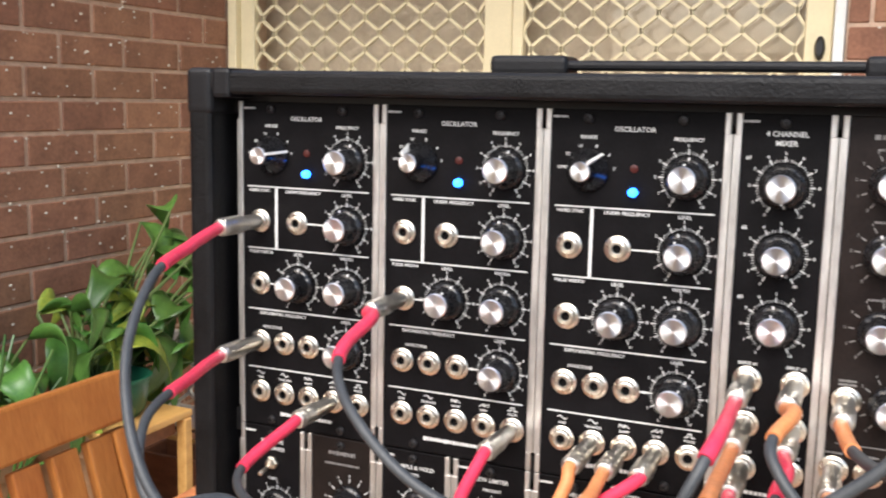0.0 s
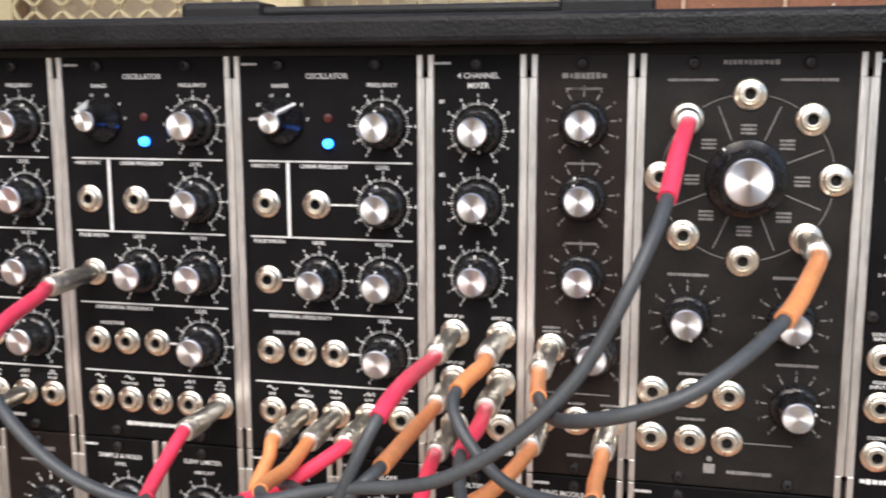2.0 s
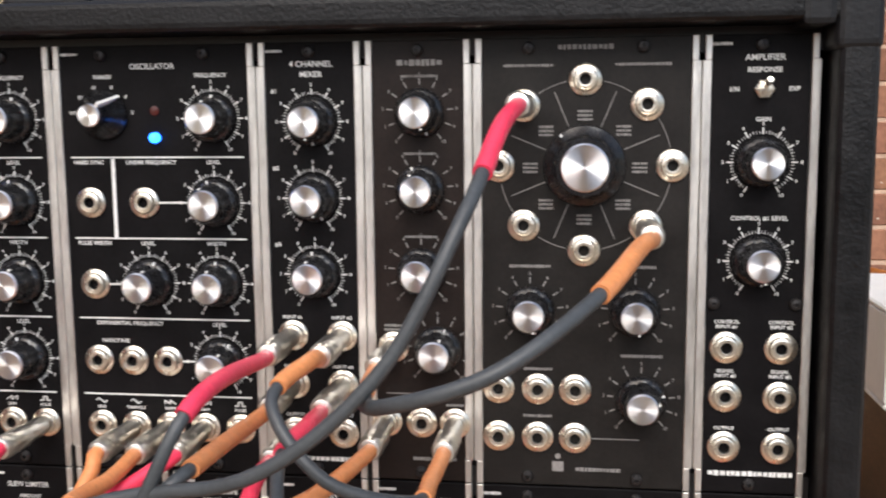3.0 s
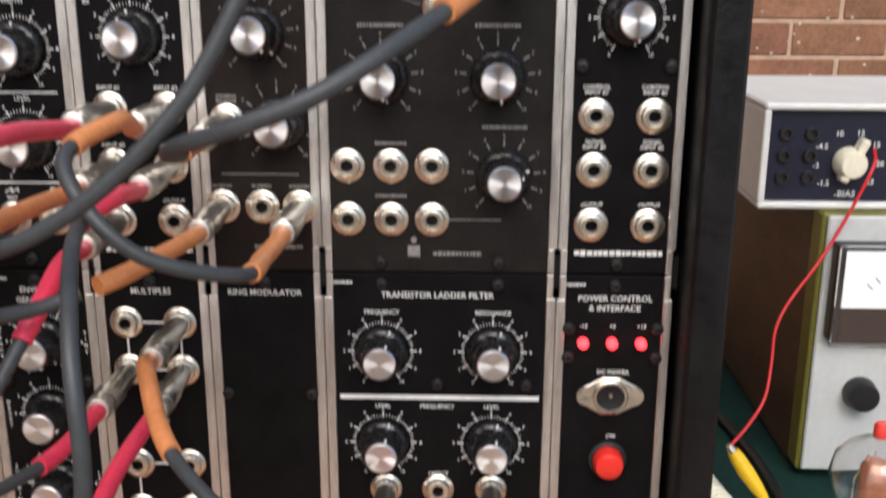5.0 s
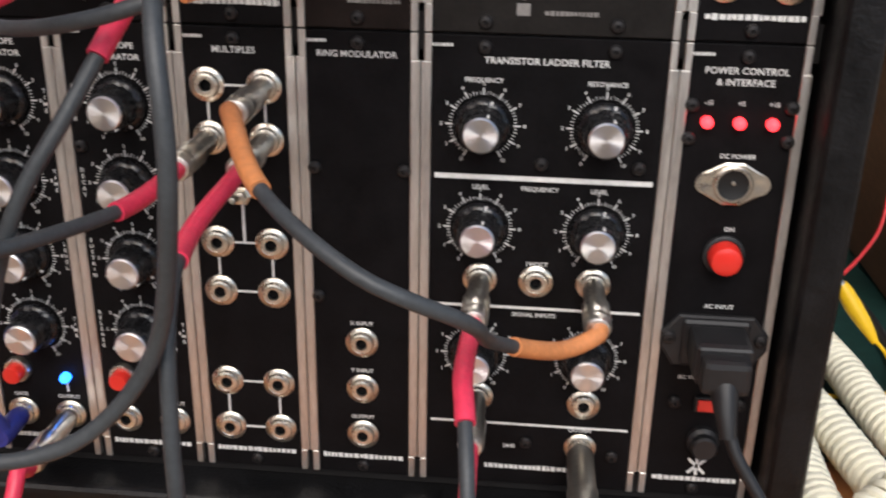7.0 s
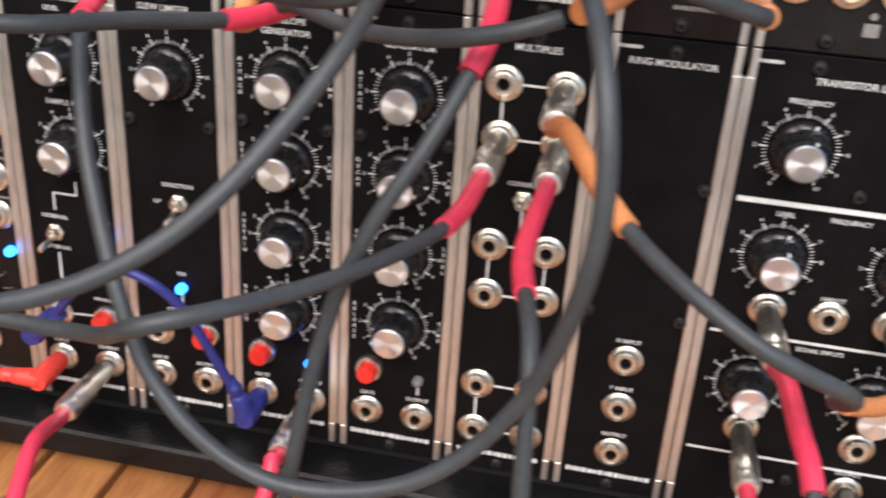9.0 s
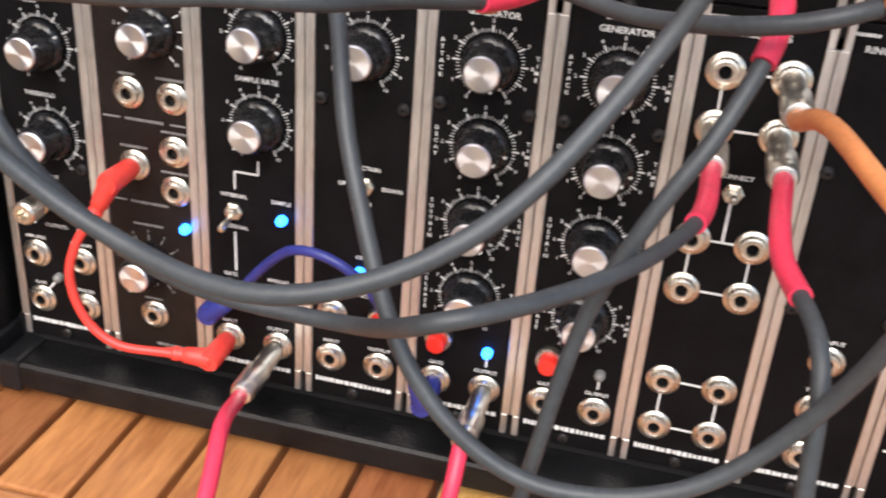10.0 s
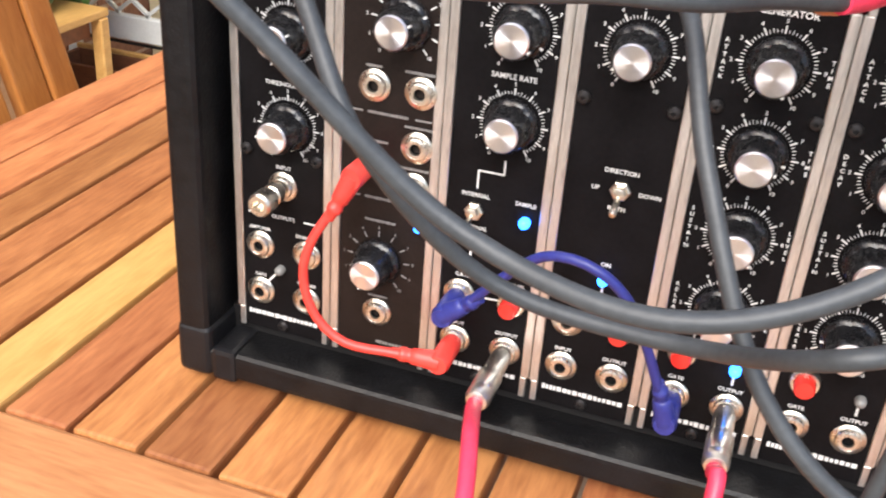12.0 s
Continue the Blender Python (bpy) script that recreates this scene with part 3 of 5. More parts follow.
# ---- upper row ----
for first, turns, rt in ((0, (20, -20, 10, 15, -30), 78), (2, (15, -10, 25, 20, -15), -34), (4, (5, -15, 20, 0, 30), 42)):
    m = Module("oscillator_module", "black oscillator panel with white print, lit blue lamp and seven knobs", first, 2, 1)
    m.bars(10, 217.5, 9, 1.5)
    m.text("OSCILLATOR", 54, 211, 4.0)
    m.text("RANGE", 27.5, 206)
    m.text("FREQUENCY", 84.5, 206.3)
    m.knob(27.5, 187, rt, None, "range")
    for a, s in zip((-85, -52, -18, 18, 52, 85), ("LOW", "32'", "16'", "8'", "4'", "2'")):
        m.text(s, 27.5 + 15.5 * math.sin(radians(a)), 187 + 14.5 * math.cos(radians(a)), 2.4)
    m.knob(84.5, 185, turns[0])
    m.add("led", LED_SMALL, DARK_RED, 54.5, 189, label="unlit red lamp")
    m.led(54.5, 175.5, BLUE_LED)
    for z in (165.6, 124, 82, 41.2):
        m.line(8.5, z, 100.5, z)
    m.line(31, 165, 31, 124.5, 0.9)
    m.text("HARD SYNC", 18, 163)
    m.text("LINEAR FREQUENCY", 51.5, 163)
    m.text("LEVEL", 84.5, 163)
    m.jack(18, 142.5)
    m.jack(47, 142.5)
    m.line(54, 142.5, 70, 142.5, 0.4)
    m.knob(84.5, 142.5, turns[1])
    m.text("PULSE WIDTH", 19, 121.4)
    m.text("LEVEL", 48, 121.4)
    m.text("WIDTH", 84.5, 121.4)
    m.jack(18, 100)
    m.line(25, 100, 33, 100, 0.4)
    m.knob(48, 101, turns[2])
    m.knob(84.5, 101, turns[3])
    m.text("EXPONENTIAL FREQUENCY", 36, 79.4)
    m.text("1V/OCTAVE", 27.5, 70)
    m.text("LEVEL", 84.5, 79.4)
    for x in (18, 37, 56):
        m.jack(x, 59.7)
    m.line(63, 59.7, 70, 59.7, 0.4)
    m.knob(84.5, 59.7, turns[4])
    for x, s in zip((18, 37, 56, 75, 94), ("SINE", "TRIANGLE", "RAMP", "SAW", "PULSE")):
        m.jack(x, 24.5)
        m.text(s, x, 34.2, 2.3)
        shape = {"SINE": ((-3, 0), (-1.6, 1.5), (0, 0), (1.6, -1.5), (3, 0)), "TRIANGLE": ((-3, 0), (-1.5, 1.5), (1.5, -1.5), (3, 0)),
                 "RAMP": ((-3, -1.3), (-3, 1.3), (0, -1.3), (0, 1.3), (3, -1.3)), "SAW": ((-3, -1.3), (0, 1.3), (0, -1.3), (3, 1.3), (3, -1.3)),
                 "PULSE": ((-3, -1.3), (-1, -1.3), (-1, 1.3), (1, 1.3), (1, -1.3), (3, -1.3))}[s]
        for (a, b), (c, d) in zip(shape, shape[1:]):
            m.line(x + a, 37.6 + b * 0.8, x + c, 37.6 + d * 0.8, 0.25)
    m.bars(54, 10, 40, 2.6)
    m.close()

m = Module("mixer_module", "narrow black four channel mixer panel with patched jacks", 6, 1, 1)
m.bars(9, 217.5, 9, 1.5)
m.text("4 CHANNEL", 28, 211, 4.0)
m.text("MIXER", 28, 206, 4.0)
for i, (z, t) in enumerate(((183, 175), (145, 155), (106.5, -5))):
    m.knob(28, z, t)
    m.text("#%d" % (i + 1), 9, z + 15, 2.9)
for x, z, s in ((15.5, 75, "INPUT #1"), (41, 75, "INPUT #2"), (15.5, 49.5, "INPUT #3"), (41, 49.5, "INPUT #4"), (15.5, 24, "OUTPUT"), (41, 24, "-OUTPUT")):
    m.jack(x, z)
    m.text(s, x, z + 9.3, 2.5)
m.bars(28, 10, 40, 2.6)
m.close()

m = Module("ring_mixer_module", "narrow brown-black panel with faint grey print and four knobs", 7, 1, 1, PANEL_BROWN, INK_DIM)
m.bars(28, 211, 22, 3.2)
m.bars(28, 204.5, 18, 1.5)
for z, t in ((187, 160), (149.5, -20), (108.5, 140)):
    m.knob(28, z, t, DIAL_DIM)
    m.bars(28, z + 17.5 if z < 180 else z + 17.6, 16, 1.4)
m.knob(36, 69, 20, DIAL_DIM)
m.jack(13.5, 70)
m.bars(13.5, 81, 9, 1.4, 2)
for x in (9.5, 27.5, 44.5):
    m.jack(x, 31)
    m.bars(x, 40.5, 9, 1.4, 1)
m.line(9.5, 46, 44.5, 46, 0.25)
m.bars(34, 12, 22, 1.8)
m.close()

m = Module("selector_filter_module", "wide dark panel with a large knob ringed by eight jacks", 8, 2, 1, PANEL_SATIN, INK_DIM)
m.bars(54, 217.2, 26, 2.6)
m.bars(27, 208.8, 24, 1.5)
m.bars(81, 208.8, 26, 1.5)
m.knob(54, 161, -38, None, "big")
for i in range(8):
    a = radians(45 * i)
    x, z = 54 + 41.3 * math.sin(a), 161 + 41.0 * math.cos(a)
    m.jack(x, z)
    m.bars(54 + 26 * math.sin(a), 162 + 25 * math.cos(a), 7, 1.3, 3)
    b = a + radians(22.5)
    m.line(54 + 20 * math.sin(b), 161 + 20 * math.cos(b), 54 + 38 * math.sin(b), 161 + 38 * math.cos(b), 0.2)
    for k in range(4):
        c0, c1 = a + radians(12 + 5.2 * k), a + radians(12 + 5.2 * (k + 1))
        m.line(54 + 41 * math.sin(c0), 161 + 41 * math.cos(c0), 54 + 41 * math.sin(c1), 161 + 41 * math.cos(c1), 0.15)
for x, z, t in ((28, 90, 165), (79, 90, 170), (82.5, 46, 75)):
    m.knob(x, z, t, DIAL_DIM)
    m.bars(x, z + 22, 20, 1.6)
for i, x in enumerate((12.5, 32, 50.5)):
    m.jack(x, 50.3)
    m.jack(x, 25.6)
m.bars(32, 60.5, 14, 1.5)
m.bars(32, 36.5, 14, 1.5)
m.line(58, 25.6, 82, 25.6, 0.2)
m.print.append((joined("mark", [(box(-0.0028, 0.0028, -0.0004, 0, -0.0035, 0.0015), Matrix()), (lathe([(0.0, 0.0004), (0.0014, 0.0004), (0.0014, 0.0)], 12), Matrix.Translation((0, 0, 0.0042)))]),
                Matrix.Translation((0.0422, -0.0003, 0.0117))))
m.bars(62, 9.5, 22, 2.0)
m.close()

m = Module("amplifier_module", "narrow black amplifier panel with a toggle, two knobs and six jacks", 10, 1, 1)
m.bars(9, 217.5, 9, 1.5)
m.text("AMPLIFIER", 28.5, 211, 4.0)
m.text("RESPONSE", 28.5, 205.3, 3.4)
m.toggle(28.5, 196.5, 0, -14)
m.text("LIN", 15, 196.5)
m.text("EXP", 42, 196.5)
m.text("GAIN", 28.5, 182.5)
m.knob(28.5, 162.5, 150)
m.text("CONTROL #1 LEVEL", 28, 136)
m.knob(28, 115.5, 172)
for z, a, b in ((73.4, "CONTROL\nINPUT #1", "CONTROL\nINPUT #2"), (49.2, "SIGNAL\nINPUT #1", "SIGNAL\nINPUT #2"), (23.8, "OUTPUT", "-OUTPUT")):
    m.jack(14.5, z)
    m.jack(40, z)
    dz = 11.4 if "\n" in a else 9.4
    m.text(a, 14.5, z + dz, 2.5)
    m.text(b, 40, z + dz, 2.5)
m.bars(27.5, 10.5, 40, 2.6)
m.screw(8, 95)
m.screw(46, 95)
m.close()

# ---- lower row ----
m = Module("envelope_follower_module", "narrow black envelope follower panel with a plug adapter in its input", 0, 1, 0)
m.bars(9, 217.5, 9, 1.5)
m.text("ENVELOPE", 27, 211.5, 3.8)
m.text("FOLLOWER", 27, 206.5, 3.8)
m.toggle(27, 196.5, 0, 12)
m.text("GAIN", 27, 185)
m.knob(31, 164.5, 60)
m.text("THRESHOLD", 27, 140)
m.knob(30.5, 119, -95)
m.text("INPUT", 28, 97)
m.jack(27.5, 87)
m.line(8, 69.5, 16, 69.5)
m.text("OUTPUTS", 27.5, 69.5)
m.line(39, 69.5, 47, 69.5)
for x, z, s in ((14.3, 51.5, "AMPLIFIER"), (40.5, 51.5, "ENVELOPE"), (14.3, 24.3, "GATE"), (40.5, 24.3, "TRIGGER")):
    m.jack(x, z)
    m.text(s, x, z + 9.6, 2.6)
m.line(17, 29, 26, 39.5, 0.5)
m.led(26, 39.5, DARK_LED)
m.bars(27, 10.5, 40, 2.6)
m.screw(8, 104)
m.screw(46, 104)
m.close()

m = Module("vintage_pair_module", "narrow brown-black panel with faint print, two knobs and six jacks", 1, 1, 0, PANEL_BROWN, INK_DIM)
m.bars(28, 211.5, 20, 3.0)
m.bars(28, 204, 26, 1.6)
m.knob(34, 178.5, 65, DIAL_DIM, dial_ink=INK)
m.bars(20, 157, 8, 1.5)
m.bars(43, 157, 16, 1.5)
for x, z in ((20.5, 148), (43, 148), (21, 111.5), (42.5, 121.5), (42, 101)):
    m.jack(x, z)
m.line(6, 135, 15, 135, 0.4)
m.bars(27.5, 135, 20, 1.6)
m.line(41, 135, 49, 135, 0.4)
for x, z in ((21, 121), (43, 131), (42, 110.5)):
    m.bars(x, z, 14, 1.4)
m.line(6, 92, 15, 92, 0.4)
m.bars(27.5, 92, 20, 1.5)
m.led(46.5, 82, BLUE_LED)
m.knob(25.5, 58, -160, DIAL_DIM)
m.bars(26, 80, 16, 1.4)
m.bars(26, 38, 10, 1.4)
m.jack(26, 28.5)
m.bars(36, 11, 20, 1.8)
m.close()

m = Module("sample_and_hold_module", "narrow black sample and hold panel with lit blue lamp", 2, 1, 0)
m.bars(9, 217.5, 9, 1.5)
m.text("SAMPLE & HOLD", 28, 211, 3.8)
m.text("LEVEL", 28, 206)
m.knob(32.5, 183.5, 120)
m.text("SAMPLE RATE", 31, 163, 3.4)
m.knob(32, 142, -140)
m.line(31, 124, 31, 117, 0.4)
m.line(31, 117, 19, 117, 0.4)
m.line(19, 117, 19, 108, 0.4)
m.text("INTERNAL", 18.5, 104.5)
m.toggle(18.5, 96.5, 0, 12)
m.text("EXTERNAL", 18.5, 88)
m.line(18.5, 85, 18.5, 64, 0.5)
m.text("SAMPLE", 42.5, 104.5)
m.led(43, 96, BLUE_LED)
m.text("GATE", 15.5, 61.5)
m.text("MANUAL", 41, 62)
m.jack(14.5, 51)
m.line(21.5, 51, 35, 52, 0.4)
m.button(41, 52)
for x, s in ((14.3, "INPUT"), (40.2, "OUTPUT")):
    m.jack(x, 24.5)
    m.text(s, x, 34)
m.bars(27, 10.5, 40, 2.6)
m.close()

m = Module("slew_limiter_module", "narrow black slew limiter panel with a toggle and lit blue lamp", 3, 1, 0)
m.bars(9, 217.5, 9, 1.5)
m.text("SLEW LIMITER", 27, 211.5, 3.8)
m.text("AMOUNT", 28, 205)
m.knob(28, 183, -120)
m.screw(8, 160)
m.screw(46, 160)
m.text("DIRECTION", 29, 129.5)
m.text("UP", 18.5, 120.5)
m.text("DOWN", 42.5, 120.5)
m.toggle(29.5, 121, 0, 20)
m.text("BOTH", 29, 112)
m.text("ON", 28.5, 83.5)
m.led(28.5, 76, BLUE_LED)
m.line(28.5, 73, 28.5, 66, 0.5)
m.text("CONTROL", 27, 63)
m.jack(15, 50)
m.button(40.2, 52)
for x, s in ((14.8, "INPUT"), (39.7, "OUTPUT")):
    m.jack(x, 24.5)
    m.text(s, x, 34)
m.bars(27, 10.5, 40, 2.6)
m.close()

for first, lit in ((4, BLUE_LED), (5, DARK_LED)):
    m = Module("envelope_generator_module", "narrow black envelope generator panel with four knobs and a red button", first, 1, 0)
    m.bars(9, 217.5, 9, 1.5)
    m.text("ENVELOPE", 28, 212, 3.8)
    m.text("GENERATOR", 28, 207, 3.8)
    for z, a, b, t in ((186, "ATTACK", "TIME", 150), (148.5, "DECAY", "TIME", 100), (111, "SUSTAIN", "LEVEL", 130), (73.5, "RELEASE", "TIME", 60 + 40 * first)):
        m.knob(28, z, t)
        m.down(a, 7.2, z, 2.7, 3.0)
        m.down(b, 48.0, z, 2.7, 3.0)
    m.button(15.5, 48.5)
    m.led(39.7, 45.5, lit)
    m.line(39.7, 43, 39.7, 37, 0.5)
    m.screw(8, 166)
    m.screw(47, 166)
    for x, s in ((14.8, "GATE"), (39.7, "OUTPUT")):
        m.jack(x, 24)
        m.text(s, x, 34)
    m.bars(27, 10.5, 40, 2.6)
    m.close()

m = Module("multiples_module", "narrow black multiples panel with jacks joined by white lines", 6, 1, 0)
m.bars(9, 217.5, 9, 1.5)
m.text("MULTIPLES", 27, 212, 4.0)
for za, zb in ((196.5, 172.5), (122.8, 98), (49.5, 23.8)):
    for x in (14.3, 39.7):
        m.line(x, zb + 7, x, za - 7, 0.45)
    for z in (za, zb):
        m.line(21.3, z, 32.7, z, 0.45)
    for x in (14.3, 39.7):
        m.jack(x, za)
        m.jack(x, zb)
m.toggle(27, 146, 0, -10)
m.line(27, 142, 27, 123, 0.6)
m.text("CONNECT", 27, 153)
m.bars(27, 10.5, 40, 2.6)
m.close()

m = Module("ring_modulator_module", "narrow black ring modulator panel, bare but for three jacks", 7, 1, 0)
m.bars(9, 217.5, 9, 1.5)
m.text("RING MODULATOR", 26.5, 212, 3.9)
for z, s in ((74.5, "X INPUT"), (49.2, "Y INPUT"), (23.5, "OUTPUT")):
    m.jack(27, z)
    m.text(s, 27, z + 10)
for x in (7, 47):
    m.screw(x, 161)
    m.screw(x, 98)
m.bars(27, 10.5, 40, 2.6)
m.close()

m = Module("ladder_filter_module", "wide black transistor ladder filter panel with six knobs", 8, 2, 0)
m.bars(9, 217.5, 9, 1.5)
m.text("TRANSISTOR LADDER FILTER", 53, 211.5, 4.0)
for x, a in ((27, "FREQUENCY"), (79, "RESONANCE")):
    m.text(a, x, 203)
    m.text("LEVEL", x, 155.3)
    m.knob(x, 183.5, 20)
    m.knob(x, 136, 15)
    m.knob(x, 72.5, 175)
for z, w in ((160, 1.1), (97.5, 0.6), (35, 0.5)):
    m.line(6.5, z, 101.5, z, w)
m.text("FREQUENCY", 53, 155.3)
m.text("1V/OCT", 53.5, 119.5)
m.text("SIGNAL INPUTS", 53.5, 94)
for x, z in ((28, 111), (53.5, 111), (79.5, 111), (28.5, 49.3), (79.5, 48), (79.5, 23.8)):
    m.jack(x, z)
m.text("OUTPUT", 79, 33.5)
m.text("24dB", 45, 22.5)
m.bars(53.5, 10.5, 40, 2.6)
for x, z in ((53, 167), (95, 167), (53, 25), (95, 20)):
    m.screw(x, z)
m.close()


def flange(outline, depth):
    """A flat plate of the given outline, standing off the panel."""
    n = len(outline)
    verts = [(x, 0.0, z) for x, z in outline] + [(x, -depth * 0.7, z) for x, z in outline] + [(x * 0.95, -depth, z * 0.93) for x, z in outline]
    faces = [tuple(range(2 * n, 3 * n))[::-1]]
    for r in (0, n):
        faces += [(r + k, r + n + k, r + n + (k + 1) % n, r + (k + 1) % n) for k in range(n)]
    return mesh_of("flange", verts, faces)


m = Module("power_module", "narrow black power panel with three red lamps and a mains inlet", 10, 1, 0)
m.bars(9, 217.5, 9, 1.5)
m.text("POWER CONTROL", 27.3, 210.8, 4.0)
m.text("& INTERFACE", 27.3, 206, 4.0)
for x, s in ((13.3, "-15"), (26.8, "+5"), (40.3, "+15")):
    m.text(s, x, 197.2, 2.8)
    m.led(x, 189, RED_LED)
for x in (6.5, 47.5):
    m.screw(x, 196)
    m.screw(x, 181.5)
m.text("DC POWER", 28, 174.2)
dcs = joined("socket", [(lathe([(0.0085, 0.0), (0.0085, 0.0022), (0.0078, 0.0028), (0.0068, 0.0028), (0.0068, 0.0005)], 28), Matrix())] +
             [(lathe([(0.0048, 0.0), (0.0048, 0.0012), (0.0016, 0.0014), (0.0, 0.0008)], 18), Matrix.Translation((s * 0.0112, 0, 0))) for s in (-1, 1)] +
             [(flange([(-0.0135, 0.0042), (-0.0040, 0.0094), (0.0040, 0.0094), (0.0135, 0.0042), (0.0135, -0.0042), (0.0040, -0.0094), (-0.0040, -0.0094), (-0.0135, -0.0042)], 0.0011), Matrix())])
d = m.add("dc_socket", dcs, NICKEL, 27.3, 162)
part("bore", lathe([(0.0070, 0.0019), (0.0064, 0.0016), (0.0, 0.0016)], 24), BORE, d)
part("pin", lathe([(0.0008, 0.0012), (0.0008, 0.0030), (0.0, 0.0032)], 8), NICKEL, d, at=(0.0, 0, 0.001))
m.text("ON", 28.5, 141)
b = m.add("power_button", lathe([(0.0092, 0.0), (0.0092, 0.0016), (0.0080, 0.0022), (0.0074, 0.0022), (0.0074, 0.0005)], 28), BLACK_RUBBER, 27.5, 129)
part("button_top", lathe([(0.0072, 0.0005), (0.0072, 0.0070), (0.0064, 0.0092), (0.0040, 0.0102), (0.0, 0.0104)], 28), RED_BUTTON, b, "red domed button top")
m.text("AC INPUT", 28.5, 103.5)
inlet = m.add("mains_inlet", joined("inlet", [(flange([(-0.024, 0.002), (-0.017, 0.011), (0.017, 0.011), (0.024, 0.002), (0.024, -0.005), (0.018, -0.015), (-0.018, -0.015), (-0.024, -0.005)], 0.003), Matrix()), (box(-0.0150, 0.0150, -0.0052, -0.0028, -0.0130, 0.0095, 0.0012), Matrix())]), BLACK_RUBBER, 28, 88.5)
for s in (-1, 1):
    part("screw", SCREW_HEAD, SCREW, inlet, at=(s * 0.0205, -0.003, 0))
m.text("AC VOLTAGE SELECT", 28, 66.5)
sel = m.add("voltage_selector", box(-0.0060, 0.0060, -0.0025, 0, -0.0040, 0.0040, 0.0005), BLACK_RUBBER, 29, 53)
part("selector_slide", box(-0.0045, 0.0045, -0.0035, -0.0024, -0.0030, 0.0030, 0.0004), RED_BUTTON, sel, "red voltage slide")
for x in (14, 44):
    m.screw(x, 53)
fuse = m.add("fuse_holder", lathe([(0.0078, 0.0), (0.0078, 0.003), (0.0062, 0.0046), (0.0062, 0.0085), (0.0054, 0.0095), (0.0, 0.0095)], 12), BLACK_RUBBER, 29, 33)
m.bars(27.5, 10.5, 40, 2.6)
m.line(24, 14, 32, 22, 0.7)
m.line(32, 14, 24, 22, 0.7)
m.line(28, 13, 28, 24, 0.7)
m.close()


# ---- teak table ----
TX0, TX1, TY0, TY1, TZ = -0.352, 1.25, -0.22, 0.95, 0.75
table = thing("teak_table", "slatted oiled teak garden table", "table", (0.4, 0.3, 0))


def in_table(name, me, mat, label=""):
    me.transform(Matrix.Translation((-0.4, -0.3, 0)))
    return part(name, me, mat, table, label)


def own_origin(x0, x1, y0, y1, z0, z1, bevel, name, mat, parent, label=""):
    """A board with its origin at its own centre, so that its grain is its own."""
    c = Vector(((x0 + x1) / 2, (y0 + y1) / 2, (z0 + z1) / 2))
    me = box(x0 - c.x, x1 - c.x, y0 - c.y, y1 - c.y, z0 - c.z, z1 - c.z, bevel, 2)
    ob = part(name, me, mat, parent, label)
    ob.matrix_basis = Matrix.Translation(c - parent.matrix_basis.translation)
    return ob


SIDEWAYS = material("oiled_teak_cross_board", (0.56, 0.265, 0.105), 0.42, 0, 9, 0, 0.25, 90, second=(0.37, 0.15, 0.055), stretch=(0.7, 5, 5), per_object=0.08, rough_vary=0.08)
own_origin(TX0, TX1, TY0, -0.0835, TZ - 0.024, TZ, 0.003, "end_board", SIDEWAYS, table)
own_origin(TX0, TX1, 0.86, TY1, TZ - 0.024, TZ, 0.003, "end_board", SIDEWAYS, table)
own_origin(TX0, -0.3005, -0.0815, 0.858, TZ - 0.024, TZ, 0.003, "side_board", TEAK, table)
x = -0.2985
i = 0
while x < TX1 - 0.05:
    own_origin(x, x + 0.0375, -0.0815, 0.858, TZ - 0.020, TZ - 0.0005 * (i % 3), 0.0022, "slat", TEAK_PALE if i in (4, 13, 22) else TEAK, table, "pale teak slat" if i in (4, 13, 22) else "")
    x += 0.0415
    i += 1
for y in (-0.07, 0.35, 0.8):
    in_table("cross_rail", box(TX0 + 0.03, TX1 - 0.03, y, y + 0.04, TZ - 0.075, TZ - 0.026, 0.002), TEAK)
for lx in (TX0 + 0.05, TX1 - 0.12):
    for ly in (-0.16, 0.84):
        in_table("leg", box(lx, lx + 0.065, ly, ly + 0.065, 0.0, TZ - 0.0265, 0.004, 2), TEAK)


# ---- teak chair drawn up to the table ----
chair = thing("garden_chair", "orange-brown teak garden chair with a slatted back", "chair", (-0.435, 0.17, 0))


def chair_part(name, x0, x1, y0, y1, z0, z1, lean=0.0, bevel=0.004):
    c = Vector(((x0 + x1) / 2, (y0 + y1) / 2, z0))
    ob = part(name, box(x0 - c.x, x1 - c.x, y0 - c.y, y1 - c.y, 0, z1 - z0, bevel, 2), TEAK_CHAIR, chair)
    ob.matrix_basis = Matrix.Translation(c) @ Matrix.Rotation(radians(lean), 4, "Y")
    return ob


chair_part("top_rail", -0.034, -0.006, -0.23, 0.23, 0.822, 0.884, -16)
for k in range(7):
    y = -0.171 + k * 0.057
    chair_part("back_slat", 0.078, 0.092, y - 0.020, y + 0.020, 0.46, 0.828, -16, 0.003)
for y in (-0.212, 0.212):
    chair_part("back_post", 0.078, 0.106, y - 0.018, y + 0.018, 0.42, 0.829, -16)
    chair_part("rear_leg", 0.078, 0.106, y - 0.018, y + 0.018, 0.0, 0.4195)
    chair_part("front_leg", 0.40, 0.43, y - 0.018, y + 0.018, 0.0, 0.62)
    chair_part("arm_rest", 0.055, 0.44, y - 0.025, y + 0.025, 0.62, 0.642)
chair_part("lower_rail", 0.078, 0.100, -0.193, 0.193, 0.43, 0.46)
for k in range(6):
    x = 0.108 + k * 0.052
    chair_part("seat_slat", x, x + 0.046, -0.193, 0.193, 0.41, 0.428, 0, 0.003)


